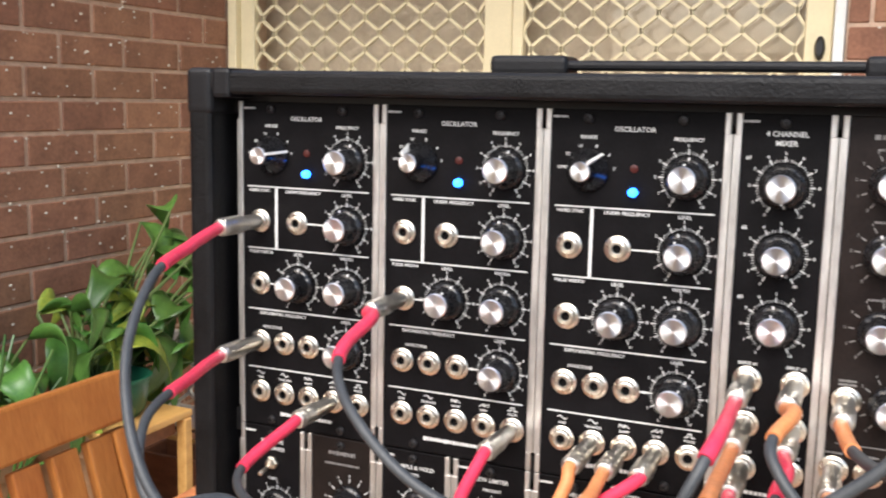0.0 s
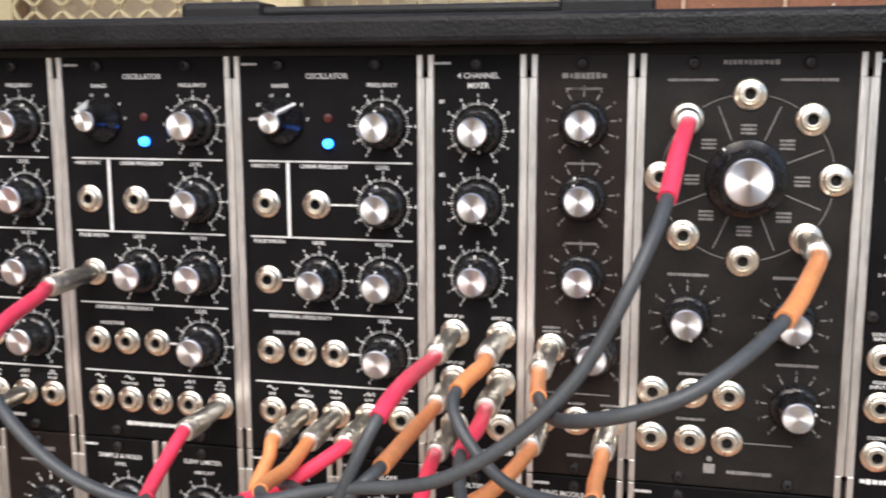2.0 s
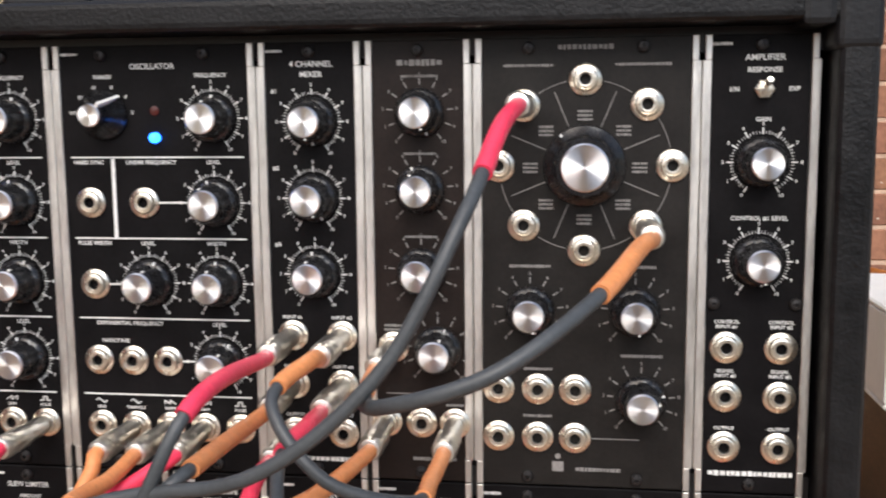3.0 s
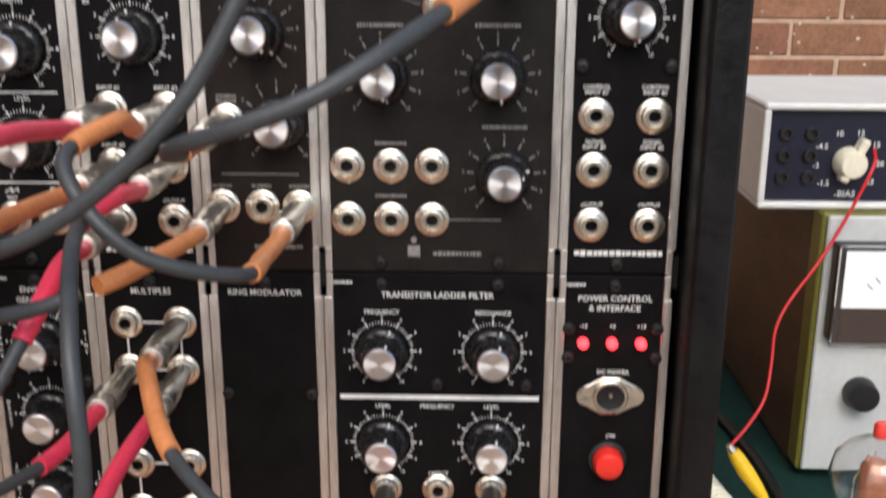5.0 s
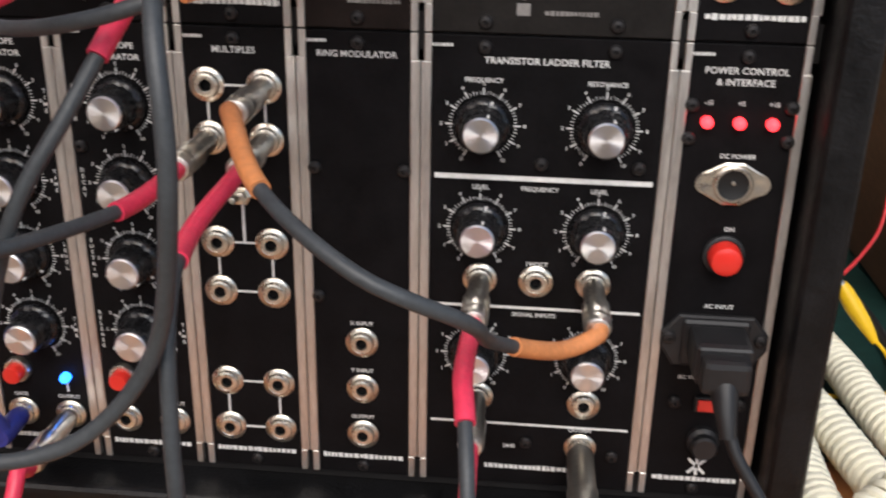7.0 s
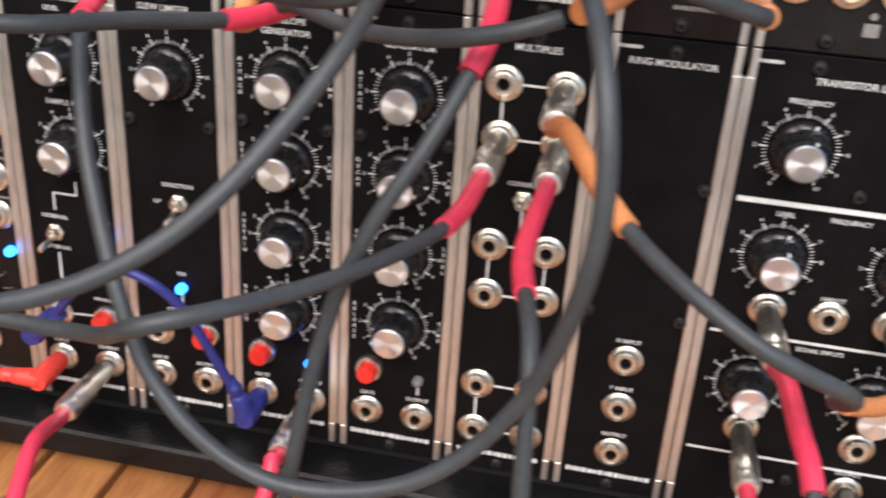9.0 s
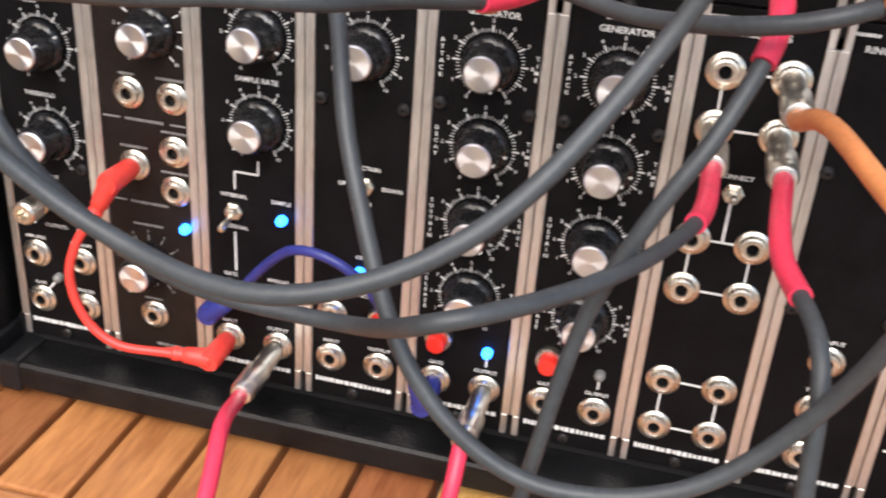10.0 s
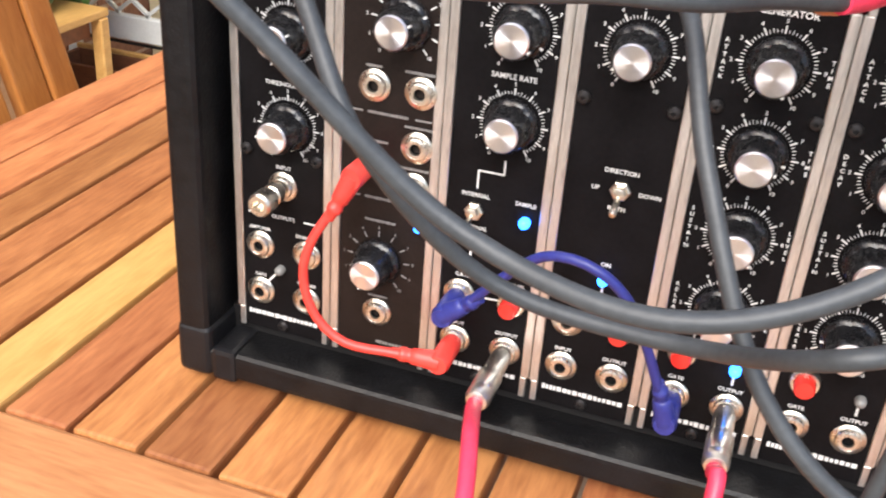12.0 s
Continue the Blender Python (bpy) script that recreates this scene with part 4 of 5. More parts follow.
# ---- plants in a pot by the brick wall ----
def leaf_mesh(length, width, bend, fold, seed):
    rnd = random.Random(seed)
    n, verts, faces = 9, [], []
    for i in range(n + 1):
        t = i / n
        w = width * (math.sin(math.pi * min(1.0, t ** 0.72)) ** 0.9) + 0.0006
        ang = bend * t * t
        xx, zz = length * t * math.cos(ang * 0.6), -length * t * math.sin(ang * 0.6) + 0.18 * length * math.sin(math.pi * t)
        wob = rnd.uniform(-0.05, 0.05) * width
        verts += [(xx, -w, zz + fold * w + wob), (xx, -w * 0.5, zz + fold * w * 0.35), (xx, 0, zz), (xx, w * 0.5, zz + fold * w * 0.35), (xx, w, zz + fold * w - wob)]
    for i in range(n):
        for k in range(4):
            a = i * 5 + k
            faces.append((a, a + 1, a + 6, a + 5))
    me = mesh_of("leaf", verts, faces, True)
    bm = bmesh.new()
    bm.from_mesh(me)
    bmesh.ops.solidify(bm, geom=bm.faces[:], thickness=0.0008)
    bm.to_mesh(me)
    bm.free()
    me.shade_smooth()
    return me


def potted_plant(x, y, rim, scale, count, label, seed, reach, pot_r=0.15):
    """Broad leaves on arching stems that lean along the wall, away from the pot."""
    rnd = random.Random(seed)
    plant = thing("potted_plant", label, "plant", (x, y, 0), "potted plants by the wall")
    part("pot", lathe([(0.0, 0.0), (pot_r * 0.72, 0.0), (pot_r * 0.92, rim - 0.05), (pot_r, rim - 0.05), (pot_r * 1.02, rim), (pot_r * 0.93, rim), (pot_r * 0.9, rim - 0.04), (0.0, rim - 0.04)], 32, "z"), TERRACOTTA, plant, "pale terracotta pot")
    part("soil", lathe([(pot_r * 0.91, rim - 0.037), (pot_r * 0.5, rim - 0.028), (0.0, rim - 0.022)], 24, "z"), SOIL, plant)
    shapes = [leaf_mesh(0.125, 0.030, 0.9, 0.5, 1), leaf_mesh(0.150, 0.040, 1.2, 0.35, 2), leaf_mesh(0.11, 0.036, 0.6, 0.45, 3)]
    yellow = [me.copy() for me in shapes]
    for k in range(count):
        a = rnd.uniform(0, 360)
        along = reach * rnd.uniform(-0.12, 1.0)
        high = rim + scale * (0.06 + 0.46 * rnd.random() * (0.45 + 0.55 * max(0.0, along) / reach))
        base = Vector((math.cos(radians(a)) * 0.05, math.sin(radians(a)) * 0.05, rim - 0.03))
        top = Vector((rnd.uniform(-0.10, 0.13), along, high))
        part("stem", tube(spline([base, base * 0.5 + top * 0.5 + Vector((0, 0, 0.05)), top], 0.03), 0.0032, 6), STEM, plant)
        w = k % 5 == 2
        part("leaf", (yellow if w else shapes)[k % 3], LEAF_YELLOW if w else LEAF, plant, "yellowing leaf" if w else "", top,
             Matrix.Rotation(radians(rnd.choice((-60, 20, 70, 120)) + rnd.uniform(-50, 50)), 4, "Z") @ Matrix.Rotation(radians(rnd.uniform(-15, 60)), 4, "Y") @ Matrix.Rotation(radians(rnd.uniform(-40, 40)), 4, "X") @ Matrix.Scale(rnd.uniform(0.9, 1.5), 4))
    return plant


potted_plant(-1.34, 1.23, 0.45, 1.0, 60, "leafy green potted plant with some yellowing leaves", 5, 0.42)
potted_plant(-1.40, 0.96, 0.45, 0.55, 22, "low dark green potted plant by the brick wall", 9, 0.14, 0.13)
grass_pot = thing("potted_grass", "pot of thin strap-leaved grass by the brick wall", "plant", (-1.30, 0.86, 0), "potted plants by the wall")
part("pot", lathe([(0.0, 0.0), (0.10, 0.0), (0.13, 0.24), (0.14, 0.26), (0.125, 0.26), (0.12, 0.23), (0.0, 0.23)], 28, "z"), TERRACOTTA, grass_pot)
rnd = random.Random(3)
for k in range(40):
    a, r, h = rnd.uniform(0, 6.28), rnd.uniform(0.06, 0.26), rnd.uniform(0.25, 0.5)
    p0 = Vector((math.cos(a) * 0.06, math.sin(a) * 0.06, 0.22))
    p2 = Vector((math.cos(a) * r, math.sin(a) * r, 0.22 + h))
    part("blade", tube(spline([p0, (p0 + p2) / 2 + Vector((0, 0, 0.08)), p2], 0.04), [0.004 * (1 - 0.9 * q / 40) for q in range(41)][:len(spline([p0, (p0 + p2) / 2 + Vector((0, 0, 0.08)), p2], 0.04))], 5), LEAF, grass_pot)


# ---- low stool, bucket and wooden tray by the door ----
CRATE_WOOD = material("brown_crate_wood", (0.26, 0.10, 0.045), 0.55, 0, 12, 0.2, 0.2, 120, second=(0.16, 0.06, 0.028), stretch=(1, 5, 5))
stool = thing("wooden_stool", "small pale wooden stool beside the potted plants", "stool", (-1.25, 1.247, 0))
part("seat", box(-0.13, 0.13, -0.11, 0.14, 0.446, 0.464, 0.004, 2), TEAK_PALE, stool)
part("apron", box(-0.105, 0.105, -0.085, 0.105, 0.405, 0.4455, 0.002), CRATE_WOOD, stool, "brown boxed apron under the seat")
for sx in (-1, 1):
    for sy in (-1, 1):
        part("leg", box(-0.014, 0.014, -0.014, 0.014, 0.0, 0.4455, 0.003), TEAK_PALE, stool, at=(sx * 0.1195, sy * 0.0995 + (0.020 if sy > 0 else 0), 0))
part("brace", box(-0.105, 0.105, -0.010, 0.010, 0.20, 0.225, 0.002), TEAK_PALE, stool, at=(0, -0.0995, 0))
bowl = thing("plastic_bowl", "dark green plastic bowl on the wooden stool", "bowl", (-1.255, 1.262, 0.4645))
part("body", lathe([(0.0, 0.0), (0.060, 0.0), (0.075, 0.02), (0.085, 0.09), (0.090, 0.09), (0.090, 0.098), (0.082, 0.098), (0.072, 0.024), (0.0, 0.006)], 32, "z"), GREEN_PLASTIC, bowl)
lattice = thing("white_lattice", "low white lattice panel standing by the brick wall", "lattice panel", (-1.28, 1.72, 0))
part("bottom_rail", box(-0.22, 0.22, -0.012, 0.012, 0.276, 0.34, 0.003), DOOR_WHITE, lattice)
part("top_rail", box(-0.22, 0.22, -0.012, 0.012, 0.52, 0.56, 0.003), DOOR_WHITE, lattice)
part("groove", box(-0.22, 0.22, -0.014, -0.0125, 0.268, 0.2755), SCREW, lattice)
for px in (-0.205, 0.205):
    part("post", box(px - 0.015, px + 0.015, -0.013, 0.013, 0.0, 0.2675, 0.002), DOOR_WHITE, lattice)
part("net", grille(-0.22, 0.22, 0.34, 0.52, -0.004), DOOR_WHITE, lattice)
tray = thing("wooden_crate", "open brown wooden crate with a pale rim by the wall", "crate", (-1.30, 1.64, 0))
part("base", box(-0.16, 0.16, -0.05, 0.05, 0.0, 0.012), CRATE_WOOD, tray)
for a in ((-0.16, 0.16, -0.062, -0.0505), (-0.16, 0.16, 0.0505, 0.062), (-0.16, -0.149, -0.05, 0.05), (0.149, 0.16, -0.05, 0.05)):
    part("side", box(*a, 0.0125, 0.24, 0.002), CRATE_WOOD, tray)
part("rim", box(-0.16, 0.16, 0.0502, 0.0625, 0.2402, 0.252, 0.002), TEAK_PALE, tray, "pale wooden rim")


# ---- patch cables and small leads ----
BARREL = lathe([(0.0046, 0.002), (0.0046, 0.0035), (0.0050, 0.0040), (0.0050, 0.0200), (0.0056, 0.0206), (0.0060, 0.0215), (0.0060, 0.0330), (0.0056, 0.0350), (0.0060, 0.0356),
                (0.0060, 0.0400), (0.0050, 0.0425), (0.0044, 0.0428), (0.0, 0.0428)], 24)
CORD_R, SLEEVE_R = 0.0027, 0.0037


def patch_cable(label, start, end, start_mat, end_mat, way, sleeves):
    """Cord from jack to jack: a chrome plug and a coloured sleeve at each end; with no end jack it runs out on the table."""
    lead = thing("patch_cable", label, "cable", (start[0], -0.003, start[1]), "patch cables")
    o = Vector(lead.location)
    pts = [Vector((start[0], -0.043, start[1])), Vector((start[0], -0.049, start[1] - 0.0006))] + [Vector(p) for p in way]
    if end:
        pts += [Vector((end[0], -0.049, end[1] - 0.0006)), Vector((end[0], -0.043, end[1]))]
    line = [p - o for p in spline(pts, 0.005)]
    run = [0.0]
    for p, q in zip(line, line[1:]):
        run.append(run[-1] + (q - p).length)

    def stretch(a, b):
        return [p for p, r in zip(line, run) if a <= r <= b]

    part("plug", BARREL, CHROME, lead, "chrome jack plug")
    part("sleeve", tube(stretch(0, sleeves[0]), SLEEVE_R, 14), start_mat, lead, "coloured heat-shrink sleeve")
    if end:
        part("plug", BARREL, CHROME, lead, "chrome jack plug", (end[0] - o.x, 0, end[1] - o.z))
        part("sleeve", tube(stretch(run[-1] - sleeves[1], run[-1]), SLEEVE_R, 14), end_mat, lead, "coloured heat-shrink sleeve")
    part("cord", tube(stretch(sleeves[0] - 0.006, run[-1] - (sleeves[1] - 0.006 if end else 0)), CORD_R, 14), CORD, lead)
    return lead


def small_lead(label, mat, start, end, a_way, way, b_way):
    """Moulded lead with right-angled plugs."""
    lead = thing("short_patch_lead", label, "cable", (start[0], -0.003, start[1]))
    o = Vector(lead.location)

    def head(p, toward):
        d = (Vector(toward) - Vector((p[0], -0.022, p[1])))
        base = Vector((p[0], -0.003, p[1])) - o
        elbow = Vector((p[0], -0.0225, p[1])) - o
        part("plug_shell", tube([base - Vector((0, 0.001, 0)), base - Vector((0, 0.004, 0)), elbow - Vector((0, 0.002, 0)), elbow - Vector((0, 0.0042, 0))], [0.0046, 0.0052, 0.0056, 0.0048], 16), mat, lead)
        n = d.normalized()
        part("boot", tube([elbow + n * k for k in (0.0, 0.004, 0.010, 0.0135, 0.014, 0.0165, 0.017, 0.0195, 0.020, 0.024)], [0.0052, 0.0050, 0.0044, 0.0041, 0.0034, 0.0034, 0.0038, 0.0036, 0.0029, 0.0025], 16), mat, lead)
        return elbow + n * 0.012

    pa, pb = head(start, a_way), head(end, b_way)
    part("cord", tube(spline([pa, *(Vector(p) - o for p in way), pb], 0.005), 0.0023, 12), mat, lead)
    return lead


patch_cable("pink-sleeved grey patch cable looping from oscillator to mixer", (0.018, 1.1448), (0.3394, 1.0773), PINK, PINK, [(0.028, -0.088, 1.139), (0.044, -0.142, 1.129), (0.067, -0.19, 1.095), (0.099, -0.214, 1.049), (0.138, -0.207, 1.008), (0.181, -0.2, 0.971), (0.234, -0.208, 0.965), (0.28, -0.193, 0.983), (0.315, -0.164, 1.025), (0.343, -0.148, 1.083)], (0.093, 0.117))
patch_cable("pink-sleeved grey patch cable hanging in a wide loop", (0.018, 1.062), (0.3382, 0.9525), PINK, PINK, [(0.032, -0.091, 1.062), (0.052, -0.159, 1.056), (0.083, -0.193, 1.029), (0.11, -0.16, 1.021), (0.145, -0.179, 0.979), (0.181, -0.163, 0.937), (0.237, -0.165, 0.933), (0.275, -0.197, 0.96), (0.31, -0.157, 0.958), (0.334, -0.098, 0.953)], (0.09, 0.057))
patch_cable("pink-sleeved grey patch cable strung between two oscillators", (0.075, 1.0268), (0.2909, 1.0268), PINK, PINK, [(0.074, -0.106, 1.013), (0.112, -0.143, 1.012), (0.151, -0.15, 1.015), (0.178, -0.158, 1.019), (0.2, -0.158, 1.022), (0.222, -0.148, 1.021), (0.239, -0.125, 1.019), (0.265, -0.082, 1.014)], (0.065, 0.07))
patch_cable("pink-sleeved grey patch cable strung from oscillator to filter", (0.126, 1.1023), (0.4566, 1.1923), PINK, PINK, [(0.144, -0.077, 1.106), (0.15, -0.124, 1.096), (0.176, -0.16, 1.081), (0.219, -0.173, 1.054), (0.268, -0.168, 1.042), (0.322, -0.159, 1.052), (0.374, -0.169, 1.066), (0.418, -0.167, 1.103), (0.445, -0.151, 1.155), (0.453, -0.099, 1.183)], (0.096, 0.098))
patch_cable("pink-sleeved grey patch cable hanging in a deep loop", (0.202, 1.0268), (0.3649, 1.0518), PINK, PINK, [(0.201, -0.082, 1.009), (0.217, -0.115, 1.01), (0.232, -0.142, 0.974), (0.259, -0.166, 0.924), (0.296, -0.172, 0.897), (0.34, -0.168, 0.901), (0.371, -0.167, 0.935), (0.386, -0.182, 0.992), (0.382, -0.171, 1.034), (0.369, -0.126, 1.055), (0.37, -0.09, 1.058)], (0.055, 0.079))
patch_cable("pink-sleeved grey patch cable hanging behind the others", (0.3394, 1.0263), None, PINK, None, [(0.344, -0.08, 1.03), (0.345, -0.11, 1.02), (0.334, -0.129, 0.995), (0.319, -0.138, 0.968), (0.305, -0.138, 0.93), (0.295, -0.146, 0.871), (0.288, -0.15, 0.82), (0.282, -0.16, 0.77), (0.28, -0.195, 0.754)], (0.085, 0))
patch_cable("orange-sleeved grey patch cable from mixer to the brown panel", (0.3649, 1.0773), (0.4223, 1.0333), ORANGE, ORANGE, [(0.371, -0.083, 1.085), (0.365, -0.121, 1.077), (0.389, -0.133, 1.051), (0.42, -0.118, 1.038), (0.422, -0.082, 1.034)], (0.076, 0.071))
patch_cable("orange-sleeved grey patch cable swung across the dark filter panel", (0.3913, 1.0723), (0.515, 1.1343), ORANGE, ORANGE, [(0.4, -0.109, 1.078), (0.419, -0.175, 1.093), (0.457, -0.187, 1.108), (0.489, -0.158, 1.127), (0.507, -0.1, 1.137)], (0.06, 0.117))
patch_cable("orange-sleeved grey patch cable sagging across the panel joint", (0.3873, 1.0333), (0.2529, 1.0268), ORANGE, ORANGE, [(0.376, -0.114, 1.035), (0.345, -0.126, 1.026), (0.307, -0.104, 1.018), (0.273, -0.08, 1.018), (0.253, -0.072, 1.008), (0.254, -0.054, 1.021)], (0.087, 0.05))
patch_cable("orange-sleeved grey patch cable from oscillator to mixer", (0.3394, 1.0518), (0.2719, 1.0268), ORANGE, ORANGE, [(0.341, -0.106, 1.056), (0.34, -0.155, 1.058), (0.317, -0.154, 1.04), (0.279, -0.124, 1.032), (0.274, -0.078, 1.026)], (0.106, 0.08))
patch_cable("pink-sleeved grey patch cable hanging down to the table", (0.3636, 0.9525), None, PINK, None, [(0.362, -0.1, 0.948), (0.371, -0.15, 0.945), (0.374, -0.166, 0.91), (0.376, -0.172, 0.87), (0.377, -0.182, 0.8), (0.377, -0.2, 0.754)], (0.085, 0))
patch_cable("orange-sleeved grey patch cable from multiples to ladder filter", (0.3636, 0.9765), (0.5113, 0.891), ORANGE, ORANGE, [(0.371, -0.075, 0.984), (0.394, -0.123, 0.973), (0.43, -0.152, 0.958), (0.463, -0.142, 0.939), (0.47, -0.1, 0.911), (0.495, -0.064, 0.89)], (0.092, 0.062))
patch_cable("pink-sleeved grey patch cable hanging from the ladder filter", (0.4598, 0.891), None, PINK, None, [(0.46, -0.071, 0.898), (0.46, -0.11, 0.902), (0.462, -0.128, 0.899), (0.465, -0.15, 0.88), (0.467, -0.165, 0.84), (0.468, -0.175, 0.79), (0.468, -0.2, 0.754)], (0.095, 0))
patch_cable("pink-sleeved grey patch cable leaving over the case front", (0.4603, 0.8293), None, PINK, None, [(0.461, -0.075, 0.829), (0.462, -0.1, 0.82), (0.464, -0.13, 0.79), (0.464, -0.18, 0.754), (0.46, -0.21, 0.754)], (0.09, 0))
patch_cable("pink-sleeved grey patch cable leaving over the case front", (0.1482, 0.8045), None, PINK, None, [(0.157, -0.083, 0.816), (0.165, -0.113, 0.808), (0.17, -0.15, 0.785), (0.172, -0.185, 0.754), (0.172, -0.21, 0.754)], (0.12, 0))
patch_cable("pink-sleeved grey patch cable leaving over the case front", (0.2556, 0.804), None, PINK, None, [(0.257, -0.058, 0.81), (0.257, -0.069, 0.798), (0.257, -0.1, 0.78), (0.257, -0.15, 0.757), (0.257, -0.2, 0.754)], (0.11, 0))

small_lead("short coral-red patch lead with moulded right-angle plugs", RED_RUBBER, (0.075, 0.8915), (0.1223, 0.8045), (0.066, -0.027, 0.872),
           [(0.058, -0.031, 0.858), (0.055, -0.033, 0.839), (0.062, -0.033, 0.819), (0.077, -0.032, 0.808), (0.098, -0.027, 0.8055)], (0.10, -0.025, 0.805))
small_lead("short dark blue patch lead with moulded right-angle plugs", BLUE_RUBBER, (0.1225, 0.831), (0.2307, 0.804), (0.147, -0.026, 0.852),
           [(0.160, -0.034, 0.873), (0.176, -0.040, 0.884), (0.194, -0.042, 0.882), (0.208, -0.038, 0.868), (0.218, -0.033, 0.845)], (0.224, -0.027, 0.83))
adapter = thing("jack_adapter", "gold-coloured plug adapter standing in an input jack", "plug", (0.0275, -0.003, 0.867))
part("body", lathe([(0.0040, 0.002), (0.0040, 0.005), (0.0054, 0.0054), (0.0054, 0.0100), (0.0046, 0.0106), (0.0046, 0.0130), (0.0060, 0.0134), (0.0060, 0.0215), (0.0050, 0.0227), (0.0028, 0.0227), (0.0026, 0.018), (0.0, 0.018)], 24), NICKEL, adapter)

mains = thing("mains_lead", "black mains lead plugged into the power panel", "cable", (0.5678, -0.003, 0.8685))
mo = Vector(mains.location)
part("connector", joined("connector", [(box(-0.0125, 0.0125, -0.024, -0.003, -0.0085, 0.0085, 0.0025, 2), Matrix()), (box(-0.0105, 0.0105, -0.036, -0.0235, -0.0095, 0.0065, 0.003, 2), Matrix()),
                                       (box(-0.0118, 0.0118, -0.0275, -0.0245, -0.009, 0.009, 0.001), Matrix())]), BLACK_RUBBER, mains)
part("strain_relief", tube([Vector(p) - mo for p in ((0.568, -0.034, 0.862), (0.5685, -0.041, 0.853), (0.570, -0.046, 0.843))], [0.0066, 0.0050, 0.0036], 16), BLACK_RUBBER, mains)
part("cord", tube([p - mo for p in spline([(0.5685, -0.041, 0.853), (0.573, -0.048, 0.838), (0.586, -0.056, 0.818), (0.602, -0.066, 0.793), (0.622, -0.080, 0.768), (0.645, -0.10, 0.7545), (0.70, -0.15, 0.7545)], 0.006)], 0.0028, 14), BLACK_RUBBER, mains)

output = thing("output_lead", "white lead with a grey metal plug in the filter output", "cable", (8 * U + 0.0795, -0.003, Z0 + 0.0238))
oo = Vector(output.location)
part("plug", lathe([(0.0046, 0.002), (0.0046, 0.004), (0.0064, 0.0045), (0.0066, 0.034), (0.0072, 0.0345), (0.0072, 0.046), (0.0060, 0.050), (0.0036, 0.058), (0.0, 0.058)], 24), material("satin_grey_plug", (0.42, 0.40, 0.36), 0.4, 1.0, 60, 0.1), output, "satin grey metal plug")
part("cord", tube([p - oo for p in spline([tuple(oo + Vector((0, -0.055, 0))), tuple(oo + Vector((0.0005, -0.064, -0.002))), (0.5115, -0.078, 0.790), (0.512, -0.086, 0.768), (0.512, -0.11, 0.7545), (0.50, -0.20, 0.7545)], 0.005)], 0.003, 12), WHITE_CORD, output)

# ---- bench gear beside the case ----
cloth_bm = bmesh.new()
nx, ny = 34, 34
grid = [[cloth_bm.verts.new((0.632 + 0.60 * i / nx, 0.078 + 0.72 * j / ny, TZ + 0.0022 + 0.0012 * noise.noise(Vector((i * 0.35, j * 0.35, 0))) + 0.0012)) for i in range(nx + 1)] for j in range(ny + 1)]
for j in range(ny):
    for i in range(nx):
        cloth_bm.faces.new((grid[j][i], grid[j][i + 1], grid[j + 1][i + 1], grid[j + 1][i]))
bmesh.ops.solidify(cloth_bm, geom=cloth_bm.faces[:], thickness=0.0016)
cloth = from_bm("cloth", cloth_bm, True)
cloth.materials.append(GREEN_CLOTH)
tagged(new("table_cloth", cloth), "dark green cloth spread over part of the table", "cloth")

TOP = TZ + 0.0055
meter = thing("panel_meter_unit", "grey-fronted bench meter in a dark brown wooden cabinet", "test meter", (0.757, 0.262, TOP))
part("front_panel", box(0, 0.21, 0.0, 0.004, 0.008, 0.209, 0.0012), GREY_METAL, meter)
part("rim", box(-0.003, 0.213, 0.0042, 0.026, 0.006, 0.210, 0.0015), OLIVE, meter, "olive painted rim")
part("cabinet", box(-0.002, 0.212, 0.0262, 0.26, 0, 0.2095, 0.002), BROWN_BOARD, meter, "dark brown wooden cabinet")
mv = part("meter_case", joined("meter", [(box(0.004, 0.13, -0.014, -0.0005, 0.118, 0.192, 0.003, 2), Matrix())]), BLACK_RUBBER, meter)
part("meter_card", box(0.009, 0.125, -0.0152, -0.0142, 0.146, 0.188), METER_FACE, mv)
part("lower_band", box(0.009, 0.125, -0.0152, -0.0142, 0.122, 0.1455), SCREW, mv)
part("cover", box(0.003, 0.131, -0.0215, -0.0155, 0.117, 0.193, 0.002, 2), CLEAR, mv, "clear plastic meter cover").visible_shadow = False
for k in range(13):
    a = radians(-48 + 8 * k)
    part("scale_mark", box(-0.0004, 0.0004, -0.0155, -0.0151, 0, 0.006), SCREW, mv, at=(0.067 + 0.05 * math.sin(a), 0, 0.130 + 0.045 * math.cos(a)), turn=Matrix.Rotation(a, 4, "Y"))
kn = part("knob", lathe([(0.012, 0.0), (0.0125, 0.002), (0.0115, 0.012), (0.0105, 0.0145), (0.0, 0.015)], 28), BLACK_RUBBER, meter, "black control knob", (0.036, 0, 0.074))
part("terminal", lathe([(0.005, 0.0), (0.005, 0.006), (0.004, 0.010), (0.0, 0.0105)], 16), NICKEL, meter, at=(0.060, 0, 0.2))

